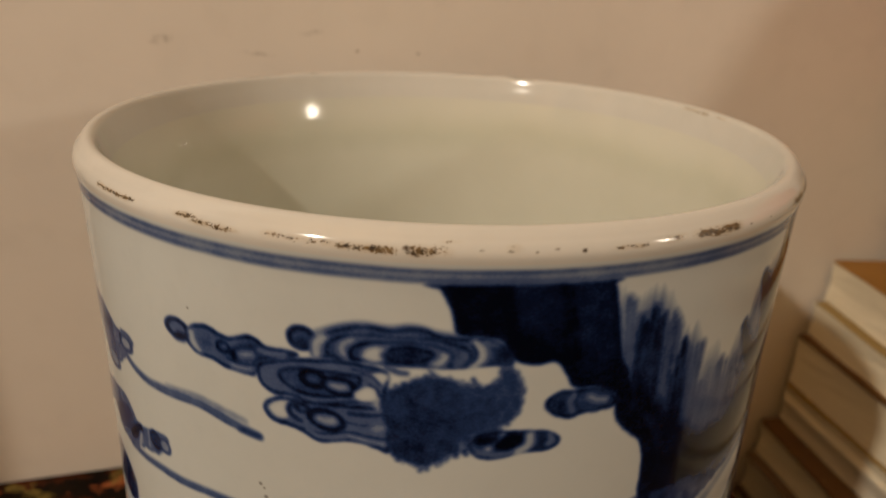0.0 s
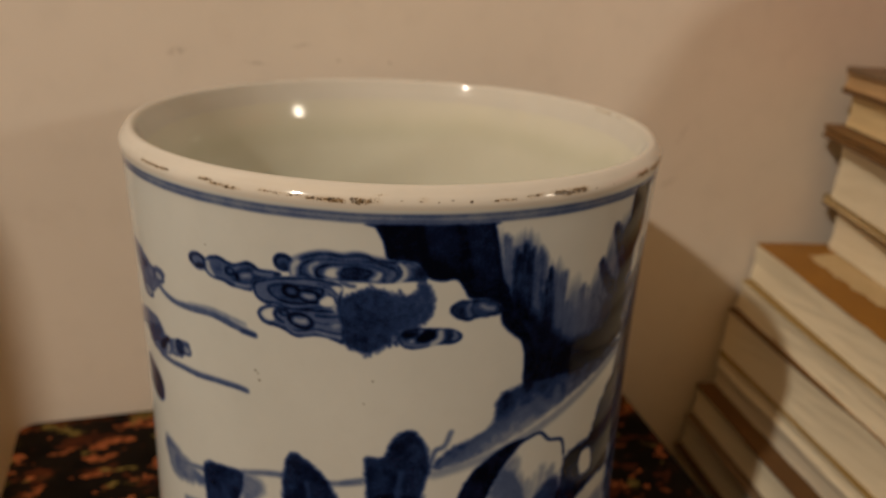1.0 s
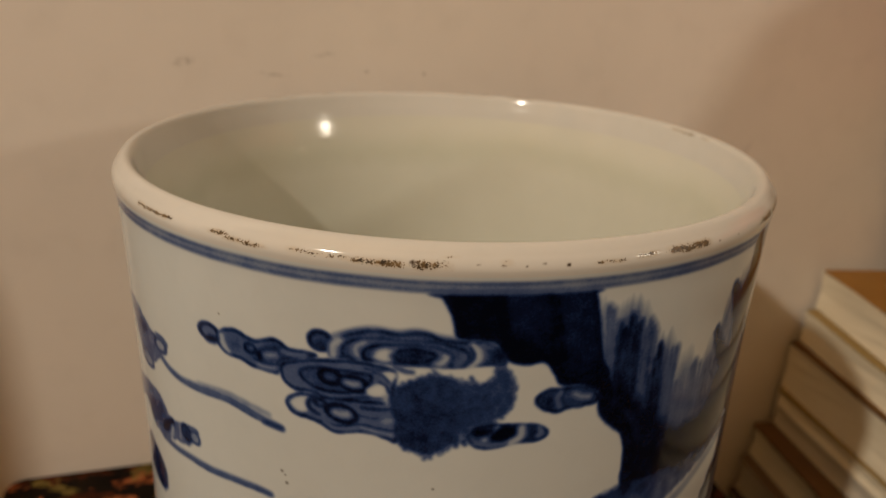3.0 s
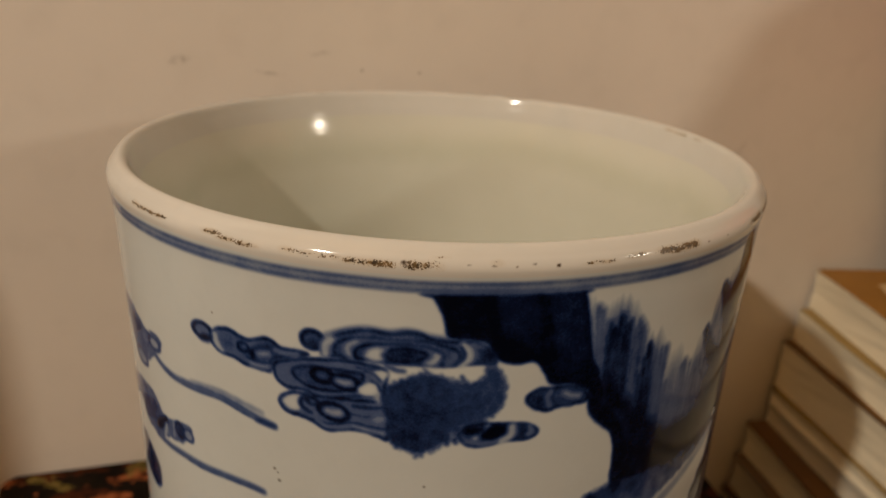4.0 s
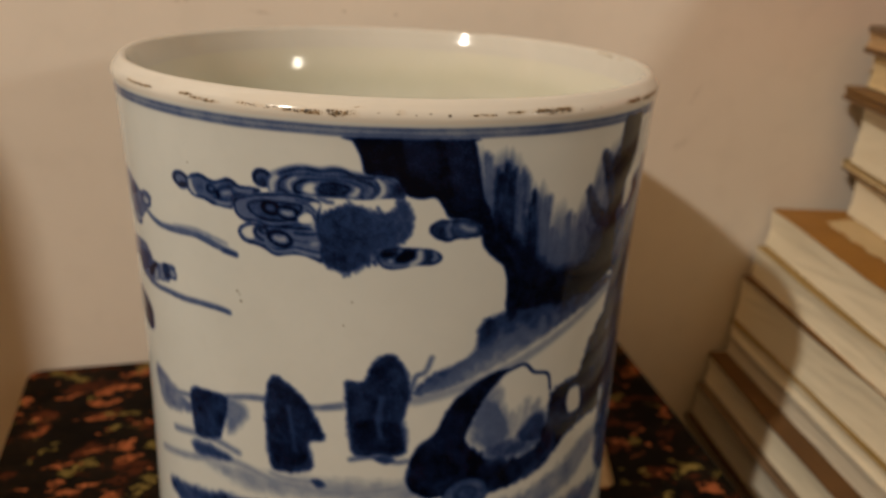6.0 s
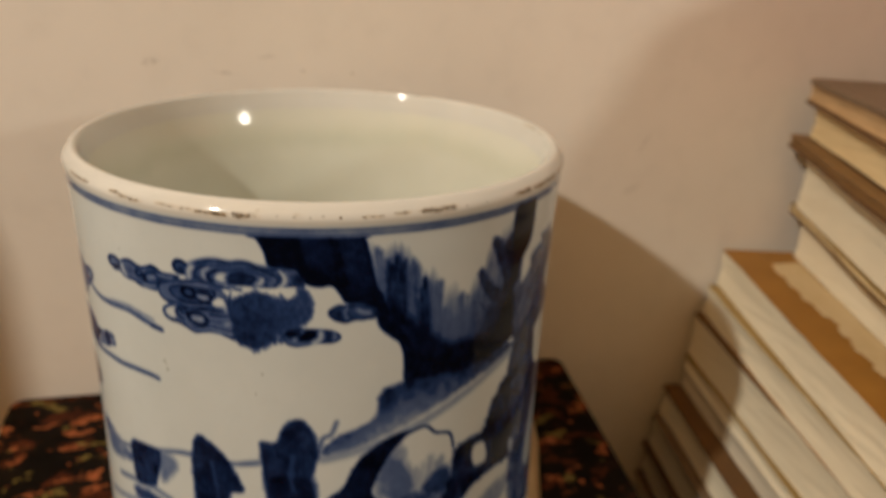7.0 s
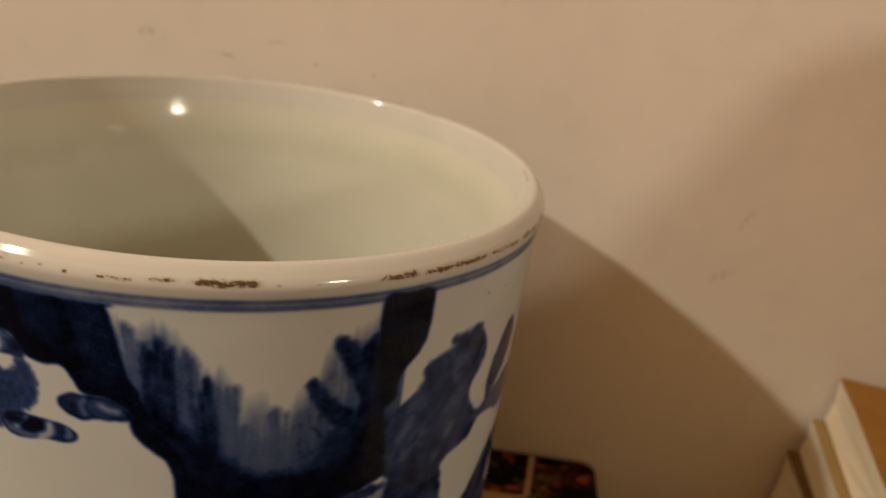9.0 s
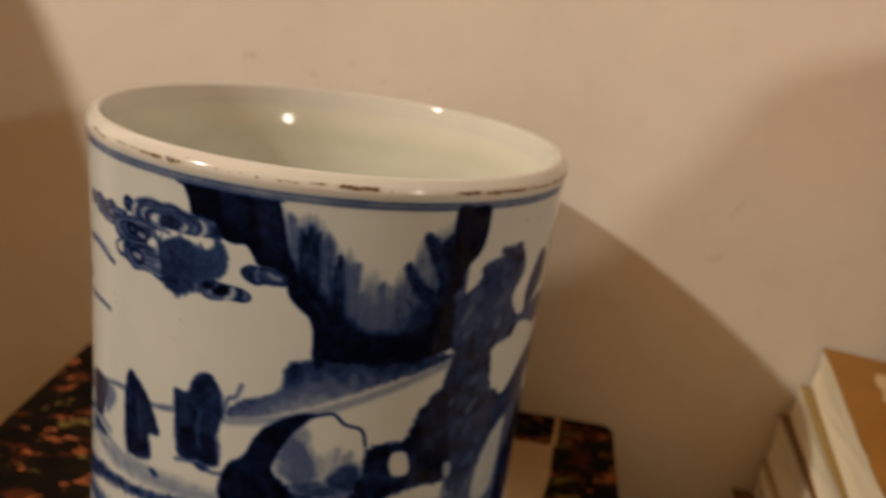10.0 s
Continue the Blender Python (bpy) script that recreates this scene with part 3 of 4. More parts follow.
    # three plain dark upright shapes on the ground
    for shape in ([(-31.6, 88), (-28.3, 90), (-24.9, 95.5), (-22.5, 103.6), (-21.8, 108.3), (-24.7, 110.6), (-24.5, 120.1), (-32, 123.1), (-33.3, 111.9), (-33.4, 99)],
                  [(-17.8, 86.8), (-14.6, 86), (-12.9, 79), (-10, 76.6), (-7.6, 80.2), (-6.1, 89.7), (-7.6, 101.6), (-6.8, 112.1), (-12.3, 113), (-16.7, 111.9), (-17.6, 97.2)],
                  [(-52.4, 104.7), (-48.1, 101.4), (-42.5, 101), (-42.1, 105.6), (-43.8, 115.3), (-44.8, 118.5), (-51.2, 122.2), (-52.5, 115.8)]):
        p.patch(shape, 0.81, 1.3, 0.6, 0.14, 5, rough=1.4)
    for shape, tone in (([(-16.6, 100), (-8, 100), (-7.2, 111), (-12.3, 112.2), (-16.2, 110.6)], 0.9), ([(-32.6, 112), (-25.4, 111), (-25, 119), (-31.6, 121.6)], 0.9), ([(-53.4, 126.1), (-47, 122.7), (-41.2, 124.6), (-45.3, 127.4), (-51.8, 129.7)], 0.7), ([(-41.9, 101.4), (-37.1, 102.8), (-39, 109.8), (-42.4, 114.9)], 0.4)):
        p.patch(shape, tone, 3.0, 0.8, 0.15, 4, "max")
    p.stroke([(-11.4, 92), (-11.9, 100), (-11.5, 106)], 1.4, 0.62, 1.6, mode="over")
    p.stroke([(-28.6, 98), (-28, 106), (-27.4, 114)], 1.2, 0.66, 1.6, mode="over")
    p.stroke([(-6.2, 90), (-5.4, 84.5), (-3.7, 82.8), (-2.6, 78)], 1.5, 0.52, 1.4)
    p.stroke([(-41.8, 100.3), (-36.8, 98.2), (-33, 97.4)], 1.5, 0.46, 1.5)
    p.stroke([(-24.6, 97.8), (-21.8, 96.1), (-17.8, 94.4)], 1.5, 0.46, 1.5)
    p.stroke([(-32.7, 124.9), (-29.3, 125.5), (-23.8, 125.1), (-22.4, 126)], 1.6, 0.36, 1.6)
    p.patch([(-24.4, 124.6), (-22.8, 123.8), (-21.8, 125.6), (-23.2, 127)], 0.74, 1.2, 0.3, 0.1, 3)
    p.stroke([(-17, 114.8), (-12.3, 113.4), (-8.7, 115.5), (-6.5, 115.2)], 1.6, 0.5, 1.5)
    p.patch([(-12.8, 114), (-10.6, 113), (-9, 114.6), (-10.6, 116.2)], 0.72, 1.2, 0.3, 0.1, 3)
    # scrolling cloud: the tail
    p.patch([(-47.4, 28.7), (-45.4, 26.8), (-43.7, 26.8), (-42.1, 27.6), (-40.7, 27.7), (-38.7, 26.4), (-37.2, 26.5), (-35.9, 27.7), (-33.2, 27.6), (-32.1, 28.6), (-37, 31.5), (-37.6, 34.9), (-39, 35.1), (-41.5, 35), (-43.8, 34.1), (-46.3, 33.9), (-47.7, 31.7)], 0.5, 0.8, 0.2, 0.22, 3, edge=0.87)
    p.ring(-49.3, 29.8, 3.2, 2.0, 0.86, 0.42, 1.1)
    p.patch([(-50.3, 31.7), (-48.9, 30.3), (-47.6, 30.8), (-48.4, 32.4), (-49.7, 32.5)], 0.86, 1.2, 0.2, 0.1, 3)
    p.stroke([(-46.9, 29.5), (-46.7, 31.5), (-45.7, 32.7)], 1.7, 0.14, 1.2, mode="over")
    p.patch([(-45.7, 29.8), (-44.2, 29.1), (-43.7, 30.8), (-45, 32.7), (-45.8, 31.9)], 0.6, 1.6, 0.3, 0.2, 3)
    p.ring(-41.9, 30.4, 1.5, 1.2, 0.88, 0.7, 1.0)
    p.stroke([(-42.2, 30.3), (-41.6, 30)], 0.7, 0.42, 1.0, mode="over")
    p.patch([(-40.9, 30.7), (-39.8, 29), (-37.7, 27.9), (-36.2, 28.7), (-36.5, 30.7), (-38, 32), (-39.8, 32.7), (-40.8, 32.3)], 0.78, 1.2, 0.2, 0.15, 3)
    p.patch([(-40.8, 30.6), (-39.7, 29.8), (-39.4, 31.1), (-40.3, 32.4), (-40.8, 31.8)], 0.97, 1.0, 0.2, 0.05, 3)
    p.stroke([(-39.5, 31), (-38, 30.4)], 1.8, 0.3, 1.2, mode="over")
    p.stroke([(-40.7, 33.9), (-39.3, 34), (-38.1, 33.4)], 1.3, 0.3, 1.2, mode="over")
    p.stroke([(-41.4, 32.6), (-39.6, 33.1), (-37.5, 32.6)], 0.8, 0.92, 0.7, grain=0.25)
    p.stroke([(-36.9, 28.9), (-35.3, 29.2), (-33.7, 28.8)], 0.9, 0.36, 1.0, mode="over")
    # its lower scroll
    p.patch([(-36.8, 41.9), (-36.4, 40.3), (-35.4, 39.1), (-33.2, 38.1), (-29.2, 38.1), (-24.7, 36.6), (-21.8, 36.6), (-21.5, 47.3), (-23.2, 46.8), (-26.1, 46), (-29.6, 47.1), (-31.6, 45.7), (-33.4, 44.9), (-35.2, 44.5), (-36.3, 43.5)], 0.48, 0.8, 0.2, 0.22, 3, edge=0.87)
    p.patch([(-36.1, 41.6), (-35.6, 40.2), (-33.9, 38.9), (-33.4, 39.3), (-33.9, 41), (-33.5, 42.3), (-34.2, 43.4), (-35.3, 43)], 0.05, 0.8, 0.2, 0.1, 4)
    p.stroke([(-32.6, 38.7), (-33.4, 40.5), (-33.1, 42.1), (-31.9, 43.1)], 1.3, 0.86, 0.7, grain=0.25)
    p.ring(-31.7, 40.1, 1.4, 0.9, 0.84, 0.5, 0.9)
    p.ring(-28.8, 41.8, 3.4, 2.1, 0.93, 0.58, 1.3, 8)
    p.stroke([(-29.8, 41.8), (-28.9, 42.1), (-28, 41.8)], 1.7, 0.24, 1.3, mode="over")
    p.stroke([(-26.2, 39.6), (-24.1, 39.6), (-21.8, 38.9)], 1.2, 0.84, 0.7, grain=0.25)
    p.stroke([(-26.5, 41.7), (-24.4, 42), (-21.8, 41.2)], 1.0, 0.82, 0.7, grain=0.25)
    p.stroke([(-23.1, 42.3), (-21.8, 41.8)], 2.0, 0.3, 1.6, mode="over")
    p.stroke([(-31.9, 44.6), (-29.3, 45.2), (-26.2, 44), (-23.8, 44.5), (-21.6, 44.7)], 0.9, 0.84, 0.7, grain=0.25)
    p.stroke([(-26.2, 44.8), (-23.8, 45.6), (-21.8, 45.9)], 0.8, 0.26, 1.0, mode="over")
    p.stroke([(-31.1, 44.9), (-29.4, 46.1), (-26.8, 45.2)], 0.7, 0.34, 1.0, mode="over")
    # its middle scroll
    p.patch([(-37.4, 34.3), (-37.2, 32.2), (-35.3, 30.4), (-32.1, 29), (-28.6, 28.1), (-25.4, 28.1), (-22.5, 28.9), (-21.6, 30.4), (-21.9, 34.1), (-22.5, 37.9), (-24.7, 38.3), (-28, 38.6), (-31, 38.7), (-33.2, 37.8), (-35.3, 38), (-36.8, 36.6)], 0.46, 0.8, 0.2, 0.18, 4, edge=0.87)
    p.patch([(-34.7, 33.5), (-34.1, 31.8), (-32.1, 30.8), (-28.7, 30.5), (-25.6, 30.6), (-24.6, 31.5), (-25.3, 34.8), (-28, 36.6), (-31, 37), (-32.9, 36.2), (-34.1, 35)], 0.6, 1.0, 0.2, 0.14, 3, edge=0.87)
    p.ring(-30.3, 32.9, 2.5, 1.8, 0.96, 0.8, 1.2, 8)
    p.stroke([(-30.6, 33), (-30, 33)], 1.0, 0.5, 1.0, mode="over")
    p.ring(-27.1, 33.8, 3.0, 1.8, 0.95, 0.62, 1.2, 10)
    p.stroke([(-28.2, 33.6), (-27.4, 33.9), (-26.6, 33.8)], 1.6, 0.26, 1.2, mode="over")
    p.stroke([(-32.3, 38.9), (-29.2, 38.1), (-25.5, 36.8), (-22.6, 36.5)], 0.9, 0.84, 0.7, grain=0.25)
    p.stroke([(-27.6, 29.2), (-25, 29.7), (-22.6, 29.7)], 0.8, 0.8, 0.7, grain=0.25)
    p.stroke([(-28.4, 29.4), (-26.2, 29.4)], 0.7, 0.4, 1.0, mode="over")
    p.patch([(-25.6, 35.1), (-24.6, 33.5), (-23.4, 33), (-22.6, 34.5), (-23, 36), (-24.7, 36.6)], 0.03, 0.8, 0.2, 0.1, 4)
    p.patch([(-23.6, 30.5), (-22.6, 29.7), (-21.7, 30.4), (-22.2, 32.4), (-23, 32.3)], 0.04, 0.8, 0.2, 0.1, 4)
    p.stroke([(-23.9, 32.5), (-23, 33.2), (-22.6, 35)], 0.7, 0.86, 0.7, grain=0.25)
    p.stroke([(-24.7, 30.4), (-23.6, 30.8), (-22.6, 32.5)], 0.7, 0.82, 0.7, grain=0.25)
    p.stroke([(-23, 36.5), (-22.6, 37.6)], 1.6, 0.2, 1.2, mode="over")
    # its upper scroll
    p.patch([(-30.3, 28), (-30.2, 25.3), (-29.2, 23.1), (-27.4, 21.4), (-25.4, 20.2), (-23.2, 19.9), (-21.1, 20.3), (-18.9, 19.6), (-17.5, 20.1), (-16.1, 21.1), (-14.3, 21.4), (-11.6, 21.5), (-9.6, 22.6), (-8.4, 25.1), (-8.2, 27.3), (-10.1, 27.4), (-12.4, 27.7), (-15, 28), (-18.4, 28), (-21.9, 28), (-24.7, 27.8), (-27.6, 27.8)], 0.55, 0.9, 0.2, 0.16, 3, edge=0.86)
    p.stroke([(-29.3, 23.1), (-26.8, 21.4), (-24.5, 20.5), (-21.6, 20.9), (-19.1, 20.3), (-16.5, 21.4), (-13.8, 22)], 2.0, 0.68, 1.6, grain=0.25)
    p.ring(-31.5, 24.4, 2.5, 2.1, 0.88, 0.58, 1.3)
    p.patch([(-32.2, 25), (-31.1, 24.4), (-30.4, 25.3), (-31.1, 26.4), (-32.1, 26.4)], 0.82, 1.4, 0.2, 0.1, 3)
    p.stroke([(-29, 23.6), (-29.8, 25.1), (-29.8, 27.3)], 2.0, 0.16, 1.4, mode="over")
    p.patch([(-28.2, 27.7), (-28.8, 25.9), (-28.3, 23.9), (-26.6, 22.4), (-24, 21.6), (-20.6, 21.8), (-17.2, 21.7), (-14.7, 22.5), (-13.2, 23.6), (-12.6, 25.5), (-13.5, 27.1), (-16.4, 27.8), (-20.5, 27.9), (-24.7, 27.7)], 0.62, 1.0, 0.2, 0.12, 3, edge=0.88)
    p.stroke([(-25.7, 23.3), (-26.8, 24.6), (-26.7, 26.5), (-26, 27.1)], 1.5, 0.22, 1.4, mode="over")
    p.stroke([(-24.9, 22.8), (-22, 22.6), (-18.5, 22.5), (-16.1, 22.9)], 0.8, 0.46, 1.2, mode="over")
    p.patch([(-25.6, 27.6), (-26.2, 26.1), (-25.6, 24.3), (-23.6, 23.1), (-20.6, 22.8), (-17.8, 22.8), (-15.8, 23.6), (-14.6, 25.3), (-15.4, 27.1), (-18, 27.7), (-21.9, 27.8)], 0.64, 1.0, 0.2, 0.12, 3, edge=0.88)
    p.patch([(-24.7, 26.6), (-24.3, 25), (-23.2, 24.2), (-22.1, 24.6), (-22.6, 25.9), (-22.2, 27.2), (-23.2, 27.6), (-24.2, 27.4)], 0.08, 1.3, 0.2, 0.1, 4)
    p.stroke([(-21.9, 24), (-19.2, 23.6), (-17, 24), (-16.1, 25.1)], 0.9, 0.44, 1.3, mode="over")
    p.patch([(-22.3, 26), (-21.7, 24.5), (-19.9, 23.7), (-18.1, 23.8), (-16.8, 24.9), (-17.2, 26.3), (-18.6, 27.2), (-20.5, 27.5), (-21.8, 27)], 0.7, 1.0, 0.3, 0.1, 3, edge=0.9)
    p.patch([(-21.1, 25.7), (-20, 24.7), (-18.8, 24.5), (-17.9, 25.3), (-18.7, 26.3), (-20.3, 26.5)], 0.84, 1.6, 0.2, 0.06, 3)
    p.patch([(-17.2, 27.1), (-16.1, 25.9), (-15.9, 24.8), (-15.2, 25), (-15.2, 26.1), (-15.8, 27.4), (-16.8, 27.6)], 0.1, 1.3, 0.2, 0.1, 4)
    p.stroke([(-14.4, 27.2), (-13.6, 26.1), (-13.5, 24.7)], 0.9, 0.44, 1.2, mode="over")
    p.stroke([(-12.5, 27.3), (-11.7, 25.9), (-11.7, 24.1), (-12.5, 22.7)], 1.7, 0.12, 1.2, mode="over")
    p.stroke([(-13.3, 27.4), (-12.4, 26), (-12.3, 24.4), (-12.9, 22.8)], 0.8, 0.84, 0.7, grain=0.25)
    p.patch([(-10.8, 27), (-10.2, 25.4), (-10.7, 23.1), (-9.7, 22.8), (-8.5, 25), (-8.6, 27.1)], 0.8, 1.3, 0.3, 0.12, 3)
    p.stroke([(-11.2, 22.3), (-10, 23.1)], 0.9, 0.42, 1.0, mode="over")
    p.patch([(-19.5, 29), (-16.3, 28.8), (-12.9, 28.4), (-10, 27.6), (-9.9, 29.4), (-11.3, 31), (-13.1, 30.4), (-14.9, 29.7), (-17, 29.3)], 0.0, 0.9, 0.2, 0.0, 4)
    p.stroke([(-21.9, 28.5), (-20.6, 29.4), (-19.7, 29.5)], 0.9, 0.72, 1.0, grain=0.25)
    p.stroke([(-17.2, 28.5), (-16.7, 29.4)], 0.6, 0.6, 0.7, grain=0.25)
    # dark brushy tuft
    p.patch([(-22.4, 36.1), (-21.9, 33.9), (-20.8, 32.2), (-19.4, 30.9), (-17.3, 29.8), (-14.9, 30.1), (-12.8, 31.3), (-11.1, 31.8), (-9.9, 30.5), (-9.5, 28.3), (-8.9, 27.1), (-7.8, 28.4), (-7, 30.7), (-6.5, 33.8), (-6.8, 37.2), (-7.5, 39.9), (-8.6, 41.1), (-9.8, 42.3), (-11.9, 43), (-13.2, 44.7), (-13.5, 47), (-14.5, 47.9), (-15.6, 49.4), (-17.5, 50.5), (-19.2, 49.9), (-20.7, 49), (-21.5, 47), (-21.8, 42.4), (-22.3, 38.7)], 0.72, 1.2, 0.7, 0.17, 1.4, rough=0.8, 
            shade=lambda a, v: 1.0 + 0.12 * np.clip((v - 36) / 10, 0, 1) * np.clip((-14 - a) / 4, 0, 1) - 0.09 * np.clip((a + 15) / 5, 0, 1))
    for i in range(170):
        t, r = p.rng.uniform(0, 6.28), math.sqrt(p.rng.uniform(0.0, 0.6))
        x, y = -14.6 + 7.2 * r * math.cos(t), 40 + 8.8 * r * math.sin(t) - 3.5 * (r * math.cos(t) > 0.3)
        p.stroke([(x, y), (x + p.rng.uniform(-0.5, 0.5), y + p.rng.uniform(0.5, 1.6))], p.rng.uniform(0.5, 1.0), p.rng.uniform(0.78, 0.88), 1.0)
    for i in range(70):
        x, y = p.rng.uniform(-21.5, -7.4), 0.0
        y = float(np.interp(x, (-22, -18, -15, -12, -9, -7), (45, 50.3, 48.6, 44, 41.6, 36))) + p.rng.normal(0, 0.5)
        p.stroke([(x, y - 0.8), (x + p.rng.uniform(-0.4, 0.4), y + p.rng.uniform(0.0, 0.5))], p.rng.uniform(0.5, 0.9), p.rng.uniform(0.55, 0.72), 1.0)
    # two small clouds
    p.patch([(-12.6, 45.6), (-12, 43.6), (-11, 42.4), (-9.4, 42.1), (-6.5, 42.3), (-3.6, 42.8), (-1.9, 44.3), (-1.8, 46), (-3.2, 47.5), (-6.2, 47.6), (-9.3, 48.7), (-11.4, 48.2)], 0.6, 0.8, 0.2, 0.15, 4, edge=0.87)
    p.patch([(-12, 44.4), (-11.3, 43.3), (-10, 43.1), (-9.1, 43.7), (-9.9, 45.1), (-11.2, 45.4)], 0.98, 1.2, 0.2, 0.03, 4)
    p.stroke([(-10.3, 46.3), (-9, 45.2), (-8.6, 43.1)], 1.0, 0.16, 1.0, mode="over")
    p.patch([(-9.7, 46), (-8.9, 44), (-7.6, 42.6), (-6.3, 43.1), (-5.9, 44.6), (-6.7, 46.3), (-8.3, 47)], 0.99, 1.2, 0.2, 0.03, 4)
    p.stroke([(-11.4, 47.1), (-9.6, 47.8), (-7.6, 47.4)], 0.9, 0.42, 1.0, mode="over")
    p.stroke([(-6.7, 47.2), (-5.5, 45.9), (-5.4, 43.5)], 1.8, 0.16, 1.2, mode="over")
    p.patch([(-4.9, 46.9), (-4.4, 45.2), (-4.6, 43.3), (-3.5, 43.5), (-3.1, 45.4), (-3.6, 47.1)], 0.82, 1.2, 0.2, 0.1, 3)
    p.stroke([(-3.1, 46), (-2.7, 44.9), (-3, 43.8)], 0.9, 0.34, 1.0, mode="over")
    p.patch([(-4, 36.6), (-3.5, 35.1), (-2.2, 34), (-0.2, 34), (2.2, 34), (4.5, 35.8), (5.3, 38.1), (4.4, 39.6), (1.1, 39.6), (-0.6, 40.3), (-2.5, 39.6), (-3.6, 38.1)], 0.66, 1.1, 0.3, 0.22, 2.6, edge=0.87)
    p.patch([(-3.3, 36.6), (-2.3, 35.3), (-1.3, 36.4), (-1.3, 38.4), (-2.6, 38.7)], 0.82, 1.6, 0.3, 0.1, 3)
    p.stroke([(-0.5, 35.1), (-1, 36.7), (-0.5, 38.9)], 0.9, 0.38, 1.1, mode="over")
    p.stroke([(0.2, 34.9), (-0.2, 36.9), (0.4, 38.8)], 1.1, 0.86, 0.7, grain=0.25)
    p.stroke([(1.5, 36.1), (2.6, 37), (3.6, 37.3)], 1.4, 0.24, 1.3, mode="over")
    p.stroke([(1, 37.5), (2.5, 38.5), (4.2, 38.7)], 0.9, 0.8, 0.7, grain=0.25)
    # trailing lines and leafy scrolls on the other flank
    p.stroke([(-63, 45.6), (-60.6, 47.1), (-57.1, 47.8), (-52.8, 47), (-47.1, 46.2), (-43, 47.2), (-40.2, 48.4), (-37.7, 49.3)], 1.9, 0.52, 1.1, grain=0.2)
    p.stroke([(-60.7, 47.6), (-56.8, 48.2), (-52.6, 47.9), (-46.9, 47), (-42.9, 48.2), (-40, 49.1), (-37.7, 49.6)], 0.8, 0.68, 0.7, grain=0.3)
    p.stroke([(-52.7, 46), (-47, 44.9), (-43.3, 45.5), (-39.6, 46.6)], 1.4, 0.34, 1.4, grain=0.4)
    p.stroke([(-40.4, 48.8), (-38.9, 49.1), (-37.6, 49.4)], 1.8, 0.72, 0.9, grain=0.15)
    p.stroke([(-66.1, 72.2), (-61.4, 71.8), (-56.2, 70.7), (-51.9, 70.3), (-47.2, 69.4), (-42.9, 69), (-40, 69.4)], 1.9, 0.52, 1.1, grain=0.2)
    p.stroke([(-63.8, 72.3), (-56.5, 71.4), (-52, 71), (-47, 69.9), (-42.7, 69.5), (-39.8, 69.6)], 0.8, 0.68, 0.7, grain=0.3)
    p.patch([(-78.1, 36.2), (-71.5, 36.7), (-68.3, 38.8), (-65.1, 40.2), (-61.1, 39.6), (-60.6, 41.2), (-63.4, 45.5), (-66.4, 49.8), (-70.2, 52.5), (-72.6, 50.9), (-74, 47.5), (-76.5, 43.4)], 0.46, 1.0, 0.7, 0.4, 2.4, edge=0.5)
    p.patch([(-73.1, 39.5), (-69.1, 39.7), (-67.7, 41), (-70.6, 43.5), (-72.3, 42)], 0.66, 1.4, 0.5, 0.2, 2)
    p.ring(-63.1, 42.2, 3.4, 1.8, 0.66, 0.26, 0.9)
    p.ring(-69.8, 50.8, 4.8, 2.1, 0.6, 0.3, 0.9)
    p.stroke([(-66.1, 40.5), (-64.5, 41.3), (-66, 45.1)], 0.9, 0.74, 0.7, grain=0.25)
    p.stroke([(-64.2, 39.5), (-61.4, 39.5), (-60.9, 41.4)], 0.8, 0.7, 0.7, grain=0.25)
    p.patch([(-79.4, 63), (-70.4, 59.1), (-65.1, 59.5), (-62.6, 63), (-59.2, 62.2), (-55, 60.8), (-54, 62), (-55.1, 65.3), (-58.5, 68.1), (-61.5, 69.4), (-64.7, 72), (-67.1, 72.1), (-71.1, 71.5), (-74.1, 67.9), (-82.1, 69.8)], 0.46, 1.0, 0.7, 0.4, 2.4, edge=0.54)
    p.patch([(-71.9, 65.5), (-65.9, 61.6), (-63.7, 64.6), (-67.8, 69.7), (-71.4, 69.5)], 0.68, 1.6, 0.6, 0.25, 2)
    p.patch([(-64.8, 66.3), (-61.9, 63), (-61.3, 64.6), (-63.3, 68.2), (-65.7, 69.3)], 0.9, 1.2, 0.3, 0.1, 2)
    p.stroke([(-61.8, 65.8), (-62.6, 69.3)], 1.3, 0.2, 1.0, mode="over")
    p.ring(-57.4, 63.8, 2.3, 2.2, 0.86, 0.74, 1.0)
    p.ring(-55.1, 63.6, 2.1, 1.8, 0.74, 0.34, 0.9)
    p.stroke([(-59.3, 62.9), (-59.4, 67.2)], 0.8, 0.26, 0.9, mode="over")
    # a dark patch lower down this flank
    p.patch([(-76, 80), (-70, 81), (-66.5, 86), (-68, 93), (-76, 92)], 0.75, 1.2, 0.8, 0.2, 4)
    # faint washes round the far side
    for a in (-168, -140, -112, 104, 128, 152, 172):
        h = p.rng.uniform(60, 110)
        p.patch([(a - 9, h + 30), (a - 3, h - 10), (a + 4, h - 4), (a + 10, h + 34), (a, h + 40)], 0.6, 4, 2, 0.3)
    # the cobalt has bled a little into the glaze
    def bleed(g, times):
        for _ in range(times):
            for axis in (0, 1):
                g = 0.5 * g + 0.25 * (np.roll(g, 1, axis) + np.roll(g, -1, axis))
        return g
    ink = np.clip(p.ink, 0, 1)
    return np.clip(0.82 * bleed(ink, 3) + 0.18 * bleed(ink, 22), 0, 1)


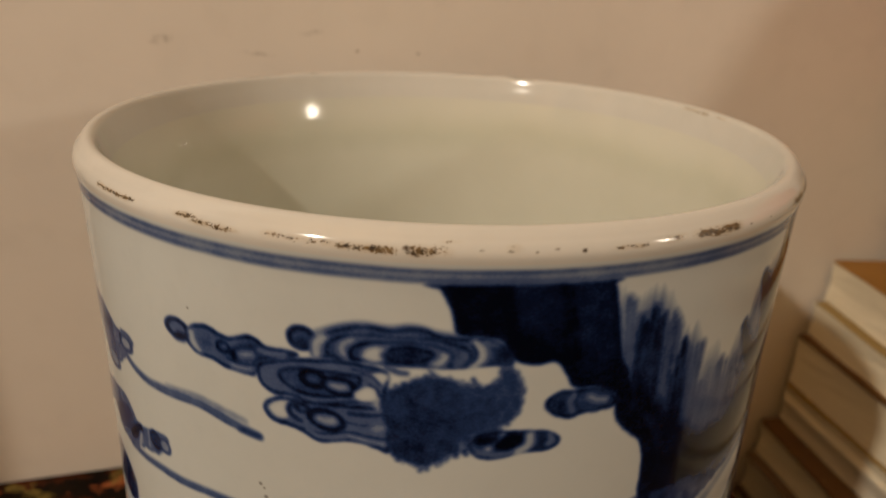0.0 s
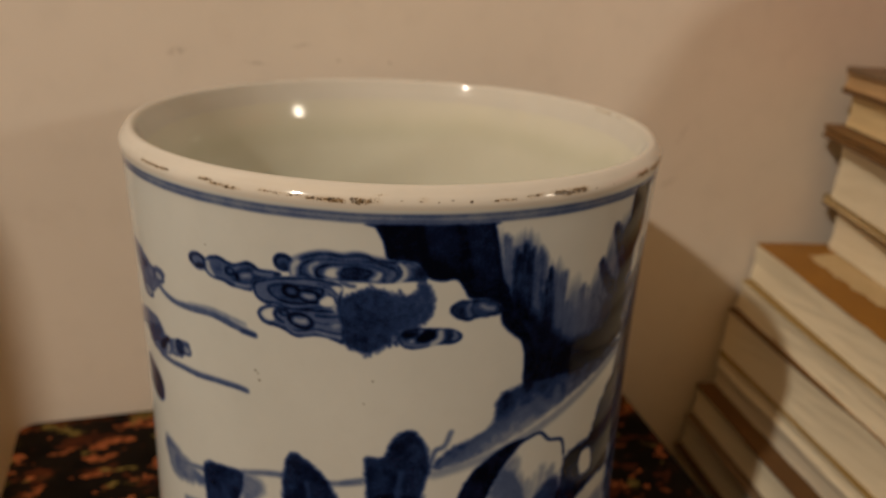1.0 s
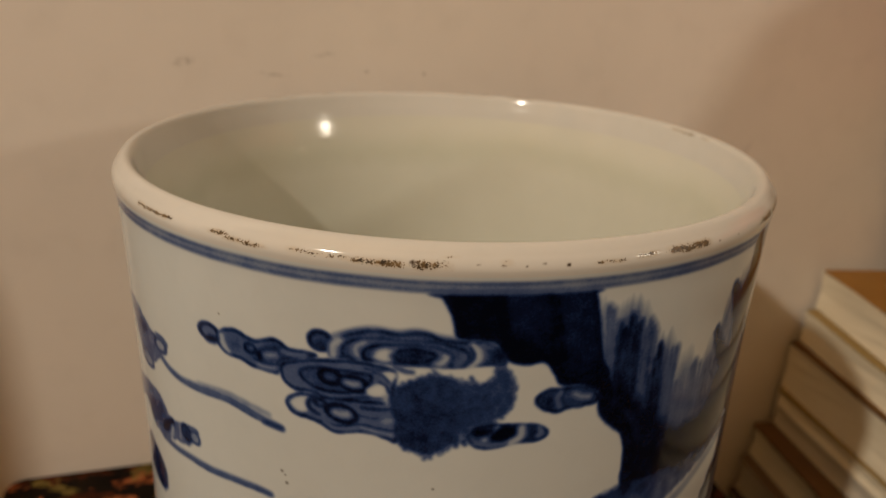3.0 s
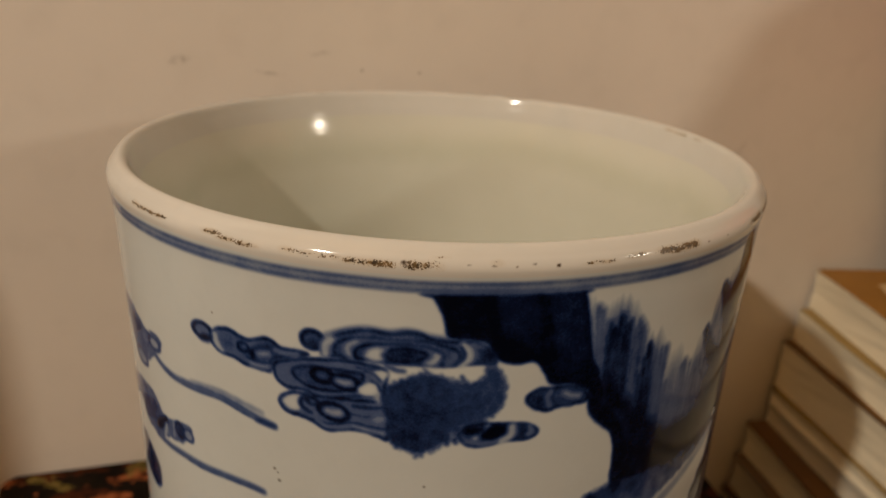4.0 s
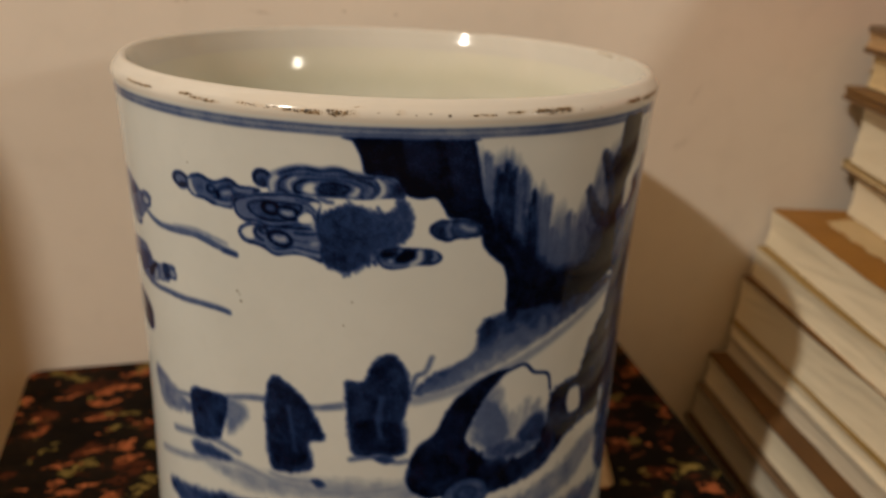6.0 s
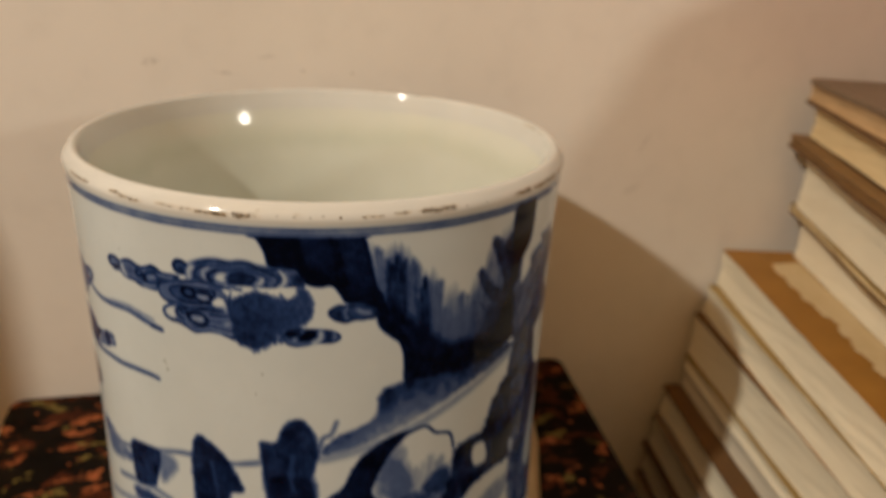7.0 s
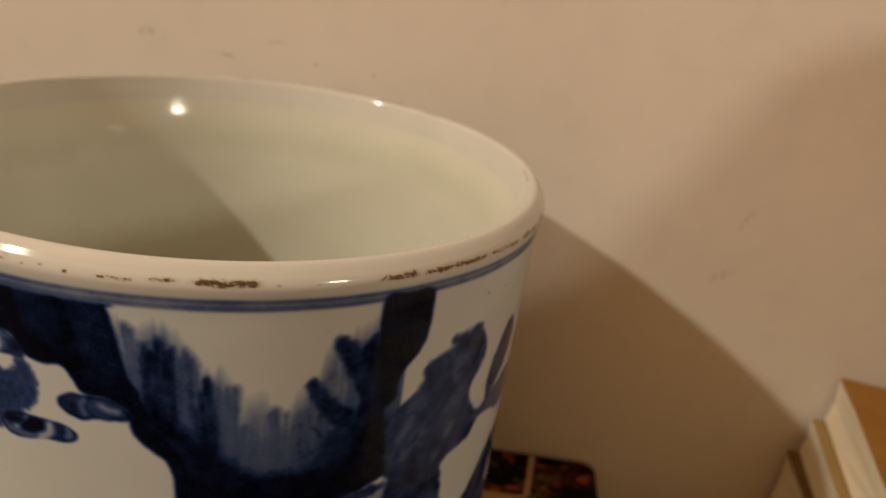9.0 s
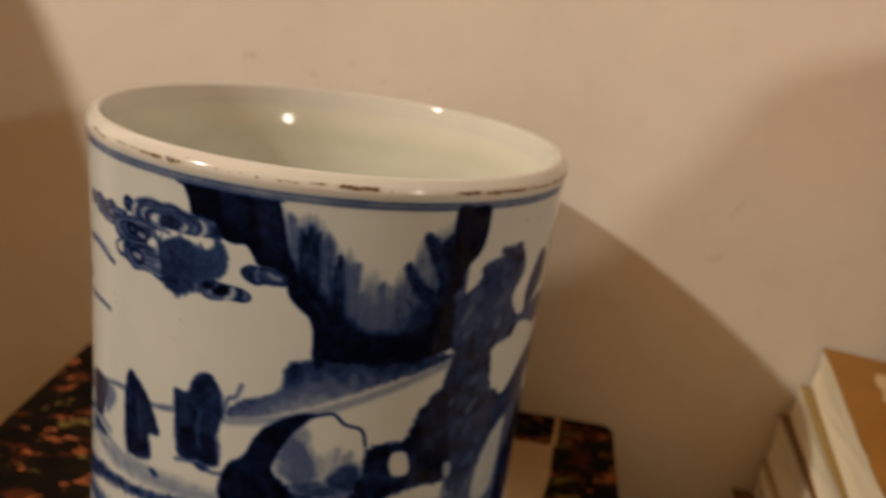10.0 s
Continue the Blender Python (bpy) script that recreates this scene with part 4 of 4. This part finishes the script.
def revolve(ph, prof, lift=0.0):
    """Points of a surface of revolution in metres: prof holds radius and depth below the rim in mm. lift: how far an uneven rim rises at the back and dips in front."""
    a = np.radians(ph)[None, :]
    r, d = prof[:, 0][:, None] / 1000, prof[:, 1][:, None] / 1000
    uneven = -lift / 1000 * np.cos(a) * np.clip(1 - d / 0.009, 0, 1)
    return np.stack([r * np.sin(a), -r * np.cos(a), (H - d) + uneven], -1).reshape(-1, 3)


def smooth_profile(pts, step):
    """A profile through the given radii and depths, evenly sampled."""
    c = Painting.curve([(r / MM, d) for r, d in pts], False, 24)
    s = np.concatenate([[0], np.cumsum(np.hypot(*np.diff(c, axis=0).T))])
    t = np.linspace(0, s[-1], int(s[-1] / step) + 2)
    return np.stack([np.interp(t, s, c[:, 0]), np.interp(t, s, c[:, 1])], -1)


def make_pot():
    pot = tagged(empty("brush_pot", (0, 0, 0)), "blue and white porcelain brush pot with worn rim on a stand", "pot")
    ph = np.concatenate([np.arange(-180, -82, 0.9), np.arange(-82, 88, 0.125), np.arange(88, 179.8, 0.9)])
    dd = np.concatenate([np.arange(6.6, 138, 0.235), np.arange(138, 168, 0.5), np.arange(168, 191.5, 1.5)])
    ink = paint(ph, dd)
    speck = np.zeros_like(ink)
    A, D = np.meshgrid(ph * MM, dd)
    for a, d, r in ((-37.9, 61.3, 0.45), (-37.4, 62.2, 0.3), (-37.2, 64.4, 0.5), (-16.6, 59.6, 0.35), (-18.1, 67.4, 0.3), (-47, 24, 0.3), (58.3, 17.1, 0.5), (64, 18.2, 0.4), (56, 44, 0.35)):
        speck = np.maximum(speck, 0.6 * np.clip((r - np.hypot(A - a * MM, D - d)) / 0.35 + 0.5, 0, 1))
    body = grid_mesh("body", revolve(ph, np.stack([radius(dd), dd], -1), 0.6), len(ph), len(dd), M_GLAZE, pot, attrs=(("ink", ink), ("wear", 0 * ink), ("speck", speck)))
    tagged(body, "white glazed wall painted with a cobalt landscape and clouds")

    # the lip, with its worn edge
    pl = np.arange(-180, 180, 0.25)
    prof = smooth_profile([(radius(6.6), 6.6), (100.06, 5.8), (100.1, 4.9), (99.92, 4.0), (99.45, 3.0), (98.8, 2.1), (98.05, 1.15), (97.2, 0.35), (96.35, 0.0), (95.5, 0.15), (94.85, 0.65), (94.3, 1.5), (93.5, 3.6), (92.5, 6.2), (91.6, 9.0)], 0.22)
    q = Painting(pl, np.arange(len(prof)) * 0.22, 5)
    U, V = np.meshgrid(pl * MM, np.arange(len(prof)) * 0.22)
    coarse = q.noise(U, V * 2.2, 3.0, 2)
    wl = np.zeros_like(U)
    for a0, a1, at, half, amount in ((-64.5, -53.5, 2.8, 0.6, 0.66), (-48, -43.3, 3.2, 0.6, 0.60), (-45.5, -37.5, 2.4, 0.7, 0.64), (-36, -30, 2.9, 0.8, 0.46), (-31.5, -26.5, 2.7, 0.7, 0.56), (-28.5, -20, 2.4, 0.85, 0.70), (-20.8, -14.8, 2.5, 1.0, 0.60), (-17.4, -14, 4.4, 0.5, 0.42), (-10.4, -7.8, 3.3, 0.9, 0.44),
                                     (1, 7, 2.5, 0.6, 0.50), (7, 12, 3.0, 0.7, 0.58), (11.6, 21.4, 2.9, 1.0, 0.76), (34.4, 42.4, 2.5, 0.9, 0.70), (41.6, 56, 2.2, 0.9, 0.68), (55, 66, 2.0, 0.9, 0.58), (65, 85, 1.8, 1.0, 0.64), (85, 96, 2.2, 1.0, 0.5), (-96, -86, 2.2, 0.8, 0.5),
                                     (-157, -146, 8.3, 0.6, 0.8), (-166, -162, 8.5, 0.5, 0.7), (-174, -170, 8.5, 0.4, 0.6), (169, 173, 8.4, 0.4, 0.62), (150, 162, 8.4, 0.45, 0.72), (139, 148, 9.0, 0.4, 0.62), (91, 100, 10.5, 0.5, 0.58), (85, 90, 10.4, 0.4, 0.5)):
        zone = np.clip((U / MM - a0) / 1.6, 0, 1) * np.clip((a1 - U / MM) / 1.6, 0, 1) * np.exp(-((V - at + 0.7 * (coarse - 0.5)) / half) ** 2)
        wl = np.maximum(wl, amount * zone)
    sp = np.zeros_like(U)
    for a, d, r in ((-1.6, 2.6, 0.42), (-4.6, 3.1, 0.24), (-9.4, 2.8, 0.22), (-20, 3.0, 0.5), (-6.8, 2.6, 0.2), (-12.4, 3.0, 0.2), (22.6, 2.6, 0.24), (27.4, 2.5, 0.2)):
        sp = np.maximum(sp, np.clip((r - np.hypot(U - a * MM, V - d)) / 0.3 + 0.5, 0, 1))
    lip = grid_mesh("rim", revolve(pl, prof, 0.6), len(pl), len(prof), M_RIM, pot, attrs=(("ink", 0 * wl), ("wear", wl), ("speck", sp)))
    tagged(lip, "rounded rim with brown worn patches")

    pi = np.arange(-180, 180, 1.0)
    inner = smooth_profile([(91.6, 9.0), (90.45, 13), (89.45, 17), (88.85, 20), (88.1, 25), (87.65, 32), (87.45, 45), (87.4, 80), (87.3, 120), (87.1, 150), (86.2, 166), (83, 174.5), (76, 178), (50, 179.5), (20, 180), (0.4, 180)], 1.2)
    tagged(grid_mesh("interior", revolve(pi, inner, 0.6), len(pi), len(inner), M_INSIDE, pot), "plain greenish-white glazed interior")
    foot = smooth_profile([(radius(191), 191), (100.2, 192.6), (98.8, 193.8), (96.5, 194.15), (90, 194.15), (88.5, 193), (87, 190), (60, 188), (0.4, 188)], 1.0)
    tagged(grid_mesh("foot_ring", revolve(pi, foot), len(pi), len(foot), M_CLAY, pot), "unglazed foot ring")
    return pot


make_pot()


# ---- the books ----
def page_block(w, l, z0, z1, wave, seed):
    """Pages with slightly uneven, hollow edges; the corner far from the room is at the origin, the block lies to +x and -y."""
    rng = random.Random(seed)
    nx, ny, nz = 6, 14, 7
    bm = bmesh.new()
    pts = {}
    for i in range(nx + 1):
        for j in range(ny + 1):
            for k in range(nz + 1):
                if i in (0, nx) or j in (0, ny) or k in (0, nz):
                    x, y, z = w * i / nx, -l * j / ny, z0 + (z1 - z0) * k / nz
                    if i == 0:
                        x += wave * (rng.random() - 0.4) + 0.0012 * math.sin(math.pi * k / nz)
                    if j == 0:
                        y -= wave * (rng.random() - 0.4)
                    pts[i, j, k] = bm.verts.new((x, y, z))
    def quad(a, b, c, d):
        bm.faces.new([pts[a], pts[b], pts[c], pts[d]])
    for i in range(nx):
        for j in range(ny):
            for k in (0, nz):
                quad((i, j, k), (i + 1, j, k), (i + 1, j + 1, k), (i, j + 1, k))
    for i in range(nx):
        for k in range(nz):
            for j in (0, ny):
                quad((i, j, k), (i + 1, j, k), (i + 1, j, k + 1), (i, j, k + 1))
    for j in range(ny):
        for k in range(nz):
            for i in (0, nx):
                quad((i, j, k), (i, j + 1, k), (i, j + 1, k + 1), (i, j, k + 1))
    return bm


def cover_sheet(w, l, z0, z1, over, warp, seed):
    """A cover board with rounded corners; its free edge is dented and bent a little, by warp at most."""
    bm = box(-over, w + over, -l - over, over, z0, z1)
    up = [e for e in bm.edges if abs(e.verts[0].co.z - e.verts[1].co.z) > 1e-5 and e.verts[0].co.x < 0]
    bmesh.ops.bevel(bm, geom=up, offset=0.003, segments=3, profile=0.5, affect="EDGES")
    long = [e for e in bm.edges if abs(e.verts[0].co.y - e.verts[1].co.y) > l / 2]
    bmesh.ops.subdivide_edges(bm, edges=long, cuts=23, use_grid_fill=True)
    rng = random.Random(seed)
    phase, dents = rng.uniform(0, 6.28), [(rng.uniform(-l, 0), rng.uniform(0.4, 1.0)) for i in range(5)]
    for v in bm.verts:
        if v.co.x < 0.001:
            nick = sum(k * math.exp(-((v.co.y - d) / 0.006) ** 2) for d, k in dents)
            v.co.x += warp * (0.8 * nick + 0.5 * math.sin(v.co.y * 40 + phase))
            v.co.z += 0.25 * warp * math.sin(v.co.y * 27 + phase)
    return bm


def book(x, y, yaw, z0, z1, w, l, label, top, bottom, pages, over=0.0015, thick=0.0009, seed=1):
    ob = tagged(empty("book", (x, y, z0), -yaw), label, "book", "stack of books by the wall")
    t = z1 - z0
    part("page_block", page_block(w, l, thick, t - thick, 0.0006, seed), pages, ob, "cut page edges")
    part("front_cover", cover_sheet(w, l, t - thick, t, over, 0.0009, seed), top, ob)
    part("back_cover", cover_sheet(w, l, 0, thick, over, 0.0009, seed + 50), bottom, ob)
    part("spine", box(w + over * 0.4, w + over * 0.4 + 0.0012, -l, 0, thick * 1.05, t - thick * 1.05), top, ob)
    return ob


LOWER = [
    # x, y, yaw, z0, z1, width, length, label, top, bottom, pages, overhang, board
    (0.246, 0.118, 8, -0.17, -0.134, 0.20, 0.28, "thick book with dark cover at the foot of the stack", M_DARK, M_DARK, M_PAGE_GREY, 0.003, 0.0022),
    (0.249, 0.118, 8, -0.134, -0.106, 0.20, 0.28, "grey-paged book low in the stack", M_GREYBROWN, M_DARK, M_PAGE_GREY, 0.002, 0.0015),
    (0.2515, 0.118, 8, -0.106, -0.079, 0.20, 0.28, "grey-paged book with a dark cover", M_DARK, M_DARK, M_PAGE_GREY, 0.002, 0.0018),
    (0.254, 0.118, 8, -0.079, -0.0535, 0.20, 0.28, "cream-paged book with a grey-brown cover", M_GREYBROWN, M_GREYBROWN, M_PAGE_GREY, 0.0012, 0.0009),
    (0.259, 0.118, 8, -0.0535, -0.0285, 0.20, 0.28, "cream-paged book with a dark brown cover", M_UMBER, M_GREYBROWN, M_PAGE, 0.0012, 0.0016),
    (0.272, 0.118, 8, -0.0285, -0.0135, 0.19, 0.27, "thin book with grey page edges", M_PAGE_GREY, M_GREYBROWN, M_PAGE_GREY, 0.0004, 0.0006),
    (0.272, 0.118, 8, -0.0135, -0.003, 0.19, 0.27, "thin book with pale page edges", M_OCHRE, M_PAGE_GREY, M_PAGE, 0.0004, 0.0006),
    (0.274, 0.119, 8, -0.003, 0.031, 0.19, 0.27, "paperback with dark brown cover and cream pages", M_UMBER, M_OCHRE, M_PAGE, 0.0008, 0.0014),
]
UPPER = [
    (0.280, 0.119, 11, 0.031, 0.053, 0.19, 0.27, "paperback with thin ochre cover and cream pages", M_OCHRE, M_BROWN, M_PAGE, 0.0004, 0.0007),
    (0.287, 0.119, 13, 0.053, 0.080, 0.19, 0.26, "large paperback with a bare brown kraft cover", M_BROWN, M_OCHRE, M_PAGE, 0.0004, 0.0008),
    (0.330, 0.100, 16, 0.080, 0.1085, 0.17, 0.23, "cream-paged book lying on the brown one", M_CREAM, M_CREAM, M_PAGE, 0.0004, 0.0007),
    (0.3305, 0.115, 20, 0.1085, 0.1150, 0.17, 0.24, "thin ochre booklet in the upper stack", M_OCHRE, M_UMBER, M_PAGE_OLD, 0.0006, 0.0018),
    (0.326, 0.104, 20, 0.1150, 0.1550, 0.17, 0.23, "book with pale page edges", M_PAGE, M_OCHRE, M_PAGE, 0.0004, 0.0008),
    (0.3195, 0.116, 21, 0.1550, 0.1635, 0.18, 0.25, "dark brown hardback sticking out of the stack", M_BOARD, M_UMBER, M_BOARD, 0.0010, 0.0024),
    (0.324, 0.104, 21, 0.1635, 0.1850, 0.20, 0.27, "book with yellowed page edges", M_OCHRE, M_DARK, M_PAGE_OLD, 0.0006, 0.0010),
    (0.3215, 0.110, 21, 0.1850, 0.2015, 0.21, 0.28, "worn grey-brown hardback on top of the stack", M_GREYBROWN, M_UMBER, M_TAN, 0.0012, 0.0030),
]
for n, (x, y, yaw, z0, z1, w, l, label, top, bottom, pages, over, thick) in enumerate(LOWER + UPPER):
    book(x, y, yaw, z0 + 0.0001, z1 - 0.0001, w, l, label, top, bottom, pages, over, thick, n)


# ---- papers ----
def sheet(name, ys, left, right, z, material, label, category, seed, ragged=0.0, curl=0.0):
    """A thin sheet between two edges, given as functions of y; the edges may be torn, and the right one may curl up."""
    rng = random.Random(seed)
    m, bm = 10, bmesh.new()
    top, low = [], []
    for y in ys:
        a, b = left(y) + ragged * rng.uniform(-1, 1), right(y)
        row = [(a + (b - a) * j / m, y, z + curl * max(0, j / m - 0.75) ** 2 * 16 + 0.0002 * rng.random()) for j in range(m + 1)]
        top.append([bm.verts.new((px, py, pz + 0.0004)) for px, py, pz in row])
        low.append([bm.verts.new(c) for c in row])
    n = len(top) - 1
    for i in range(n):
        for j in range(m):
            bm.faces.new([top[i][j], top[i][j + 1], top[i + 1][j + 1], top[i + 1][j]])
            bm.faces.new([low[i][j], low[i + 1][j], low[i + 1][j + 1], low[i][j + 1]])
        for j in (0, m):
            bm.faces.new([top[i][j], top[i + 1][j], low[i + 1][j], low[i][j]])
    for i in (0, n):
        for j in range(m):
            bm.faces.new([top[i][j], low[i][j], low[i][j + 1], top[i][j + 1]])
    return tagged(part(name, bm, material), label, category)


def beside_pot(y):
    return math.sqrt(max(0.1018 ** 2 - y * y, 0)) + 0.0005


sheet("paper_sheet", np.linspace(0.084, -0.035, 30), lambda y: max(beside_pot(y), 0.1 + 0.018 * math.sin((0.084 - y) * 60) if y > 0.079 else 0), lambda y: float(np.interp(y, (-0.035, 0.0, 0.025, 0.05, 0.084), (0.103, 0.114, 0.1225, 0.128, 0.1315))),
      0.0006, M_TAN, "tan paper tucked beside the pot on the stand", "paper", 4, 0.0, 0.0016)
sheet("ribbon", np.linspace(0.121, 0.0845, 12), lambda y: 0.1305 + (y - 0.084) * 0.14, lambda y: 0.1335 + (y - 0.084) * 0.14, 0.0006, M_TAN, "pale strip of paper on the stand by the wall", "paper strip", 9, 0.0004)
def torn(y):
    return 0.2815 + 0.245 * y + 0.0035 * math.exp(-((y - 0.005) / 0.012) ** 2) + 0.0012 * math.sin(y * 310) + 0.0008 * math.sin(y * 770)


sheet("torn_paper", np.linspace(0.088, -0.10, 90), torn, lambda y: 0.3285 - 0.287 * (0.1 - y), 0.0803, M_CREAM, "torn cream paper on the brown book cover", "paper", 6, 0.0009)


def make_jar():
    """A squat lidded jar; only its flank comes into view. Its unseen bulk is made up to shade the wall."""
    jar = tagged(empty("jar", (0.381, -0.059, 0.2016)), "glossy orange-red lidded jar with a yellow foot on the top book", "jar")
    pi = np.arange(-180, 180, 3.0)
    def lathe(pts, step):
        q = smooth_profile(pts, step)
        v = revolve(pi, np.stack([q[:, 0], H * 1000 - q[:, 1]], -1))
        return v, len(q)
    v, n = lathe([(0.4, 0), (60, 0), (104, 0.2), (107, 2), (107.5, 7)], 1.5)
    tagged(grid_mesh("foot", v, len(pi), n, M_OCHRE, jar), "yellow foot band")
    v, n = lathe([(107.5, 7), (107.5, 16), (106.5, 27), (100, 40), (92, 50), (84, 62), (79, 73), (75, 82)], 1.5)
    grid_mesh("body", v, len(pi), n, M_ORANGE, jar)
    v, n = lathe([(75, 82), (71, 87), (59, 92.5), (44, 96.5), (28, 99.5), (14, 101), (0.4, 101.5)], 1.5)
    grid_mesh("lid", v, len(pi), n, M_ORANGE, jar)


make_jar()


def make_unseen_vase():
    """A tall vase, unseen and added so that its shadow falls on the wall."""
    vase = tagged(empty("unseen_vase", (-0.501, -0.076, DESK)), "unseen dark brown vase added on the desk to shade the wall", "vase")
    pi = np.arange(-180, 180, 4.0)
    def lathe(name, pts, step):
        q = smooth_profile(pts, step)
        return grid_mesh(name, revolve(pi, np.stack([q[:, 0], H * 1000 - q[:, 1]], -1)), len(pi), len(q), M_VASE, vase)
    lathe("body", [(0.4, 0), (40, 0), (56, 0.5), (60, 6), (66, 80), (76, 180), (81, 320), (83, 475), (83, 560), (80, 588), (71, 616), (58, 645), (49, 665), (45, 679)], 4.0)
    lathe("neck", [(45, 679), (41, 687), (40, 697), (44, 709), (45, 711), (41, 711), (37, 701), (37, 689)], 1.5)


make_unseen_vase()
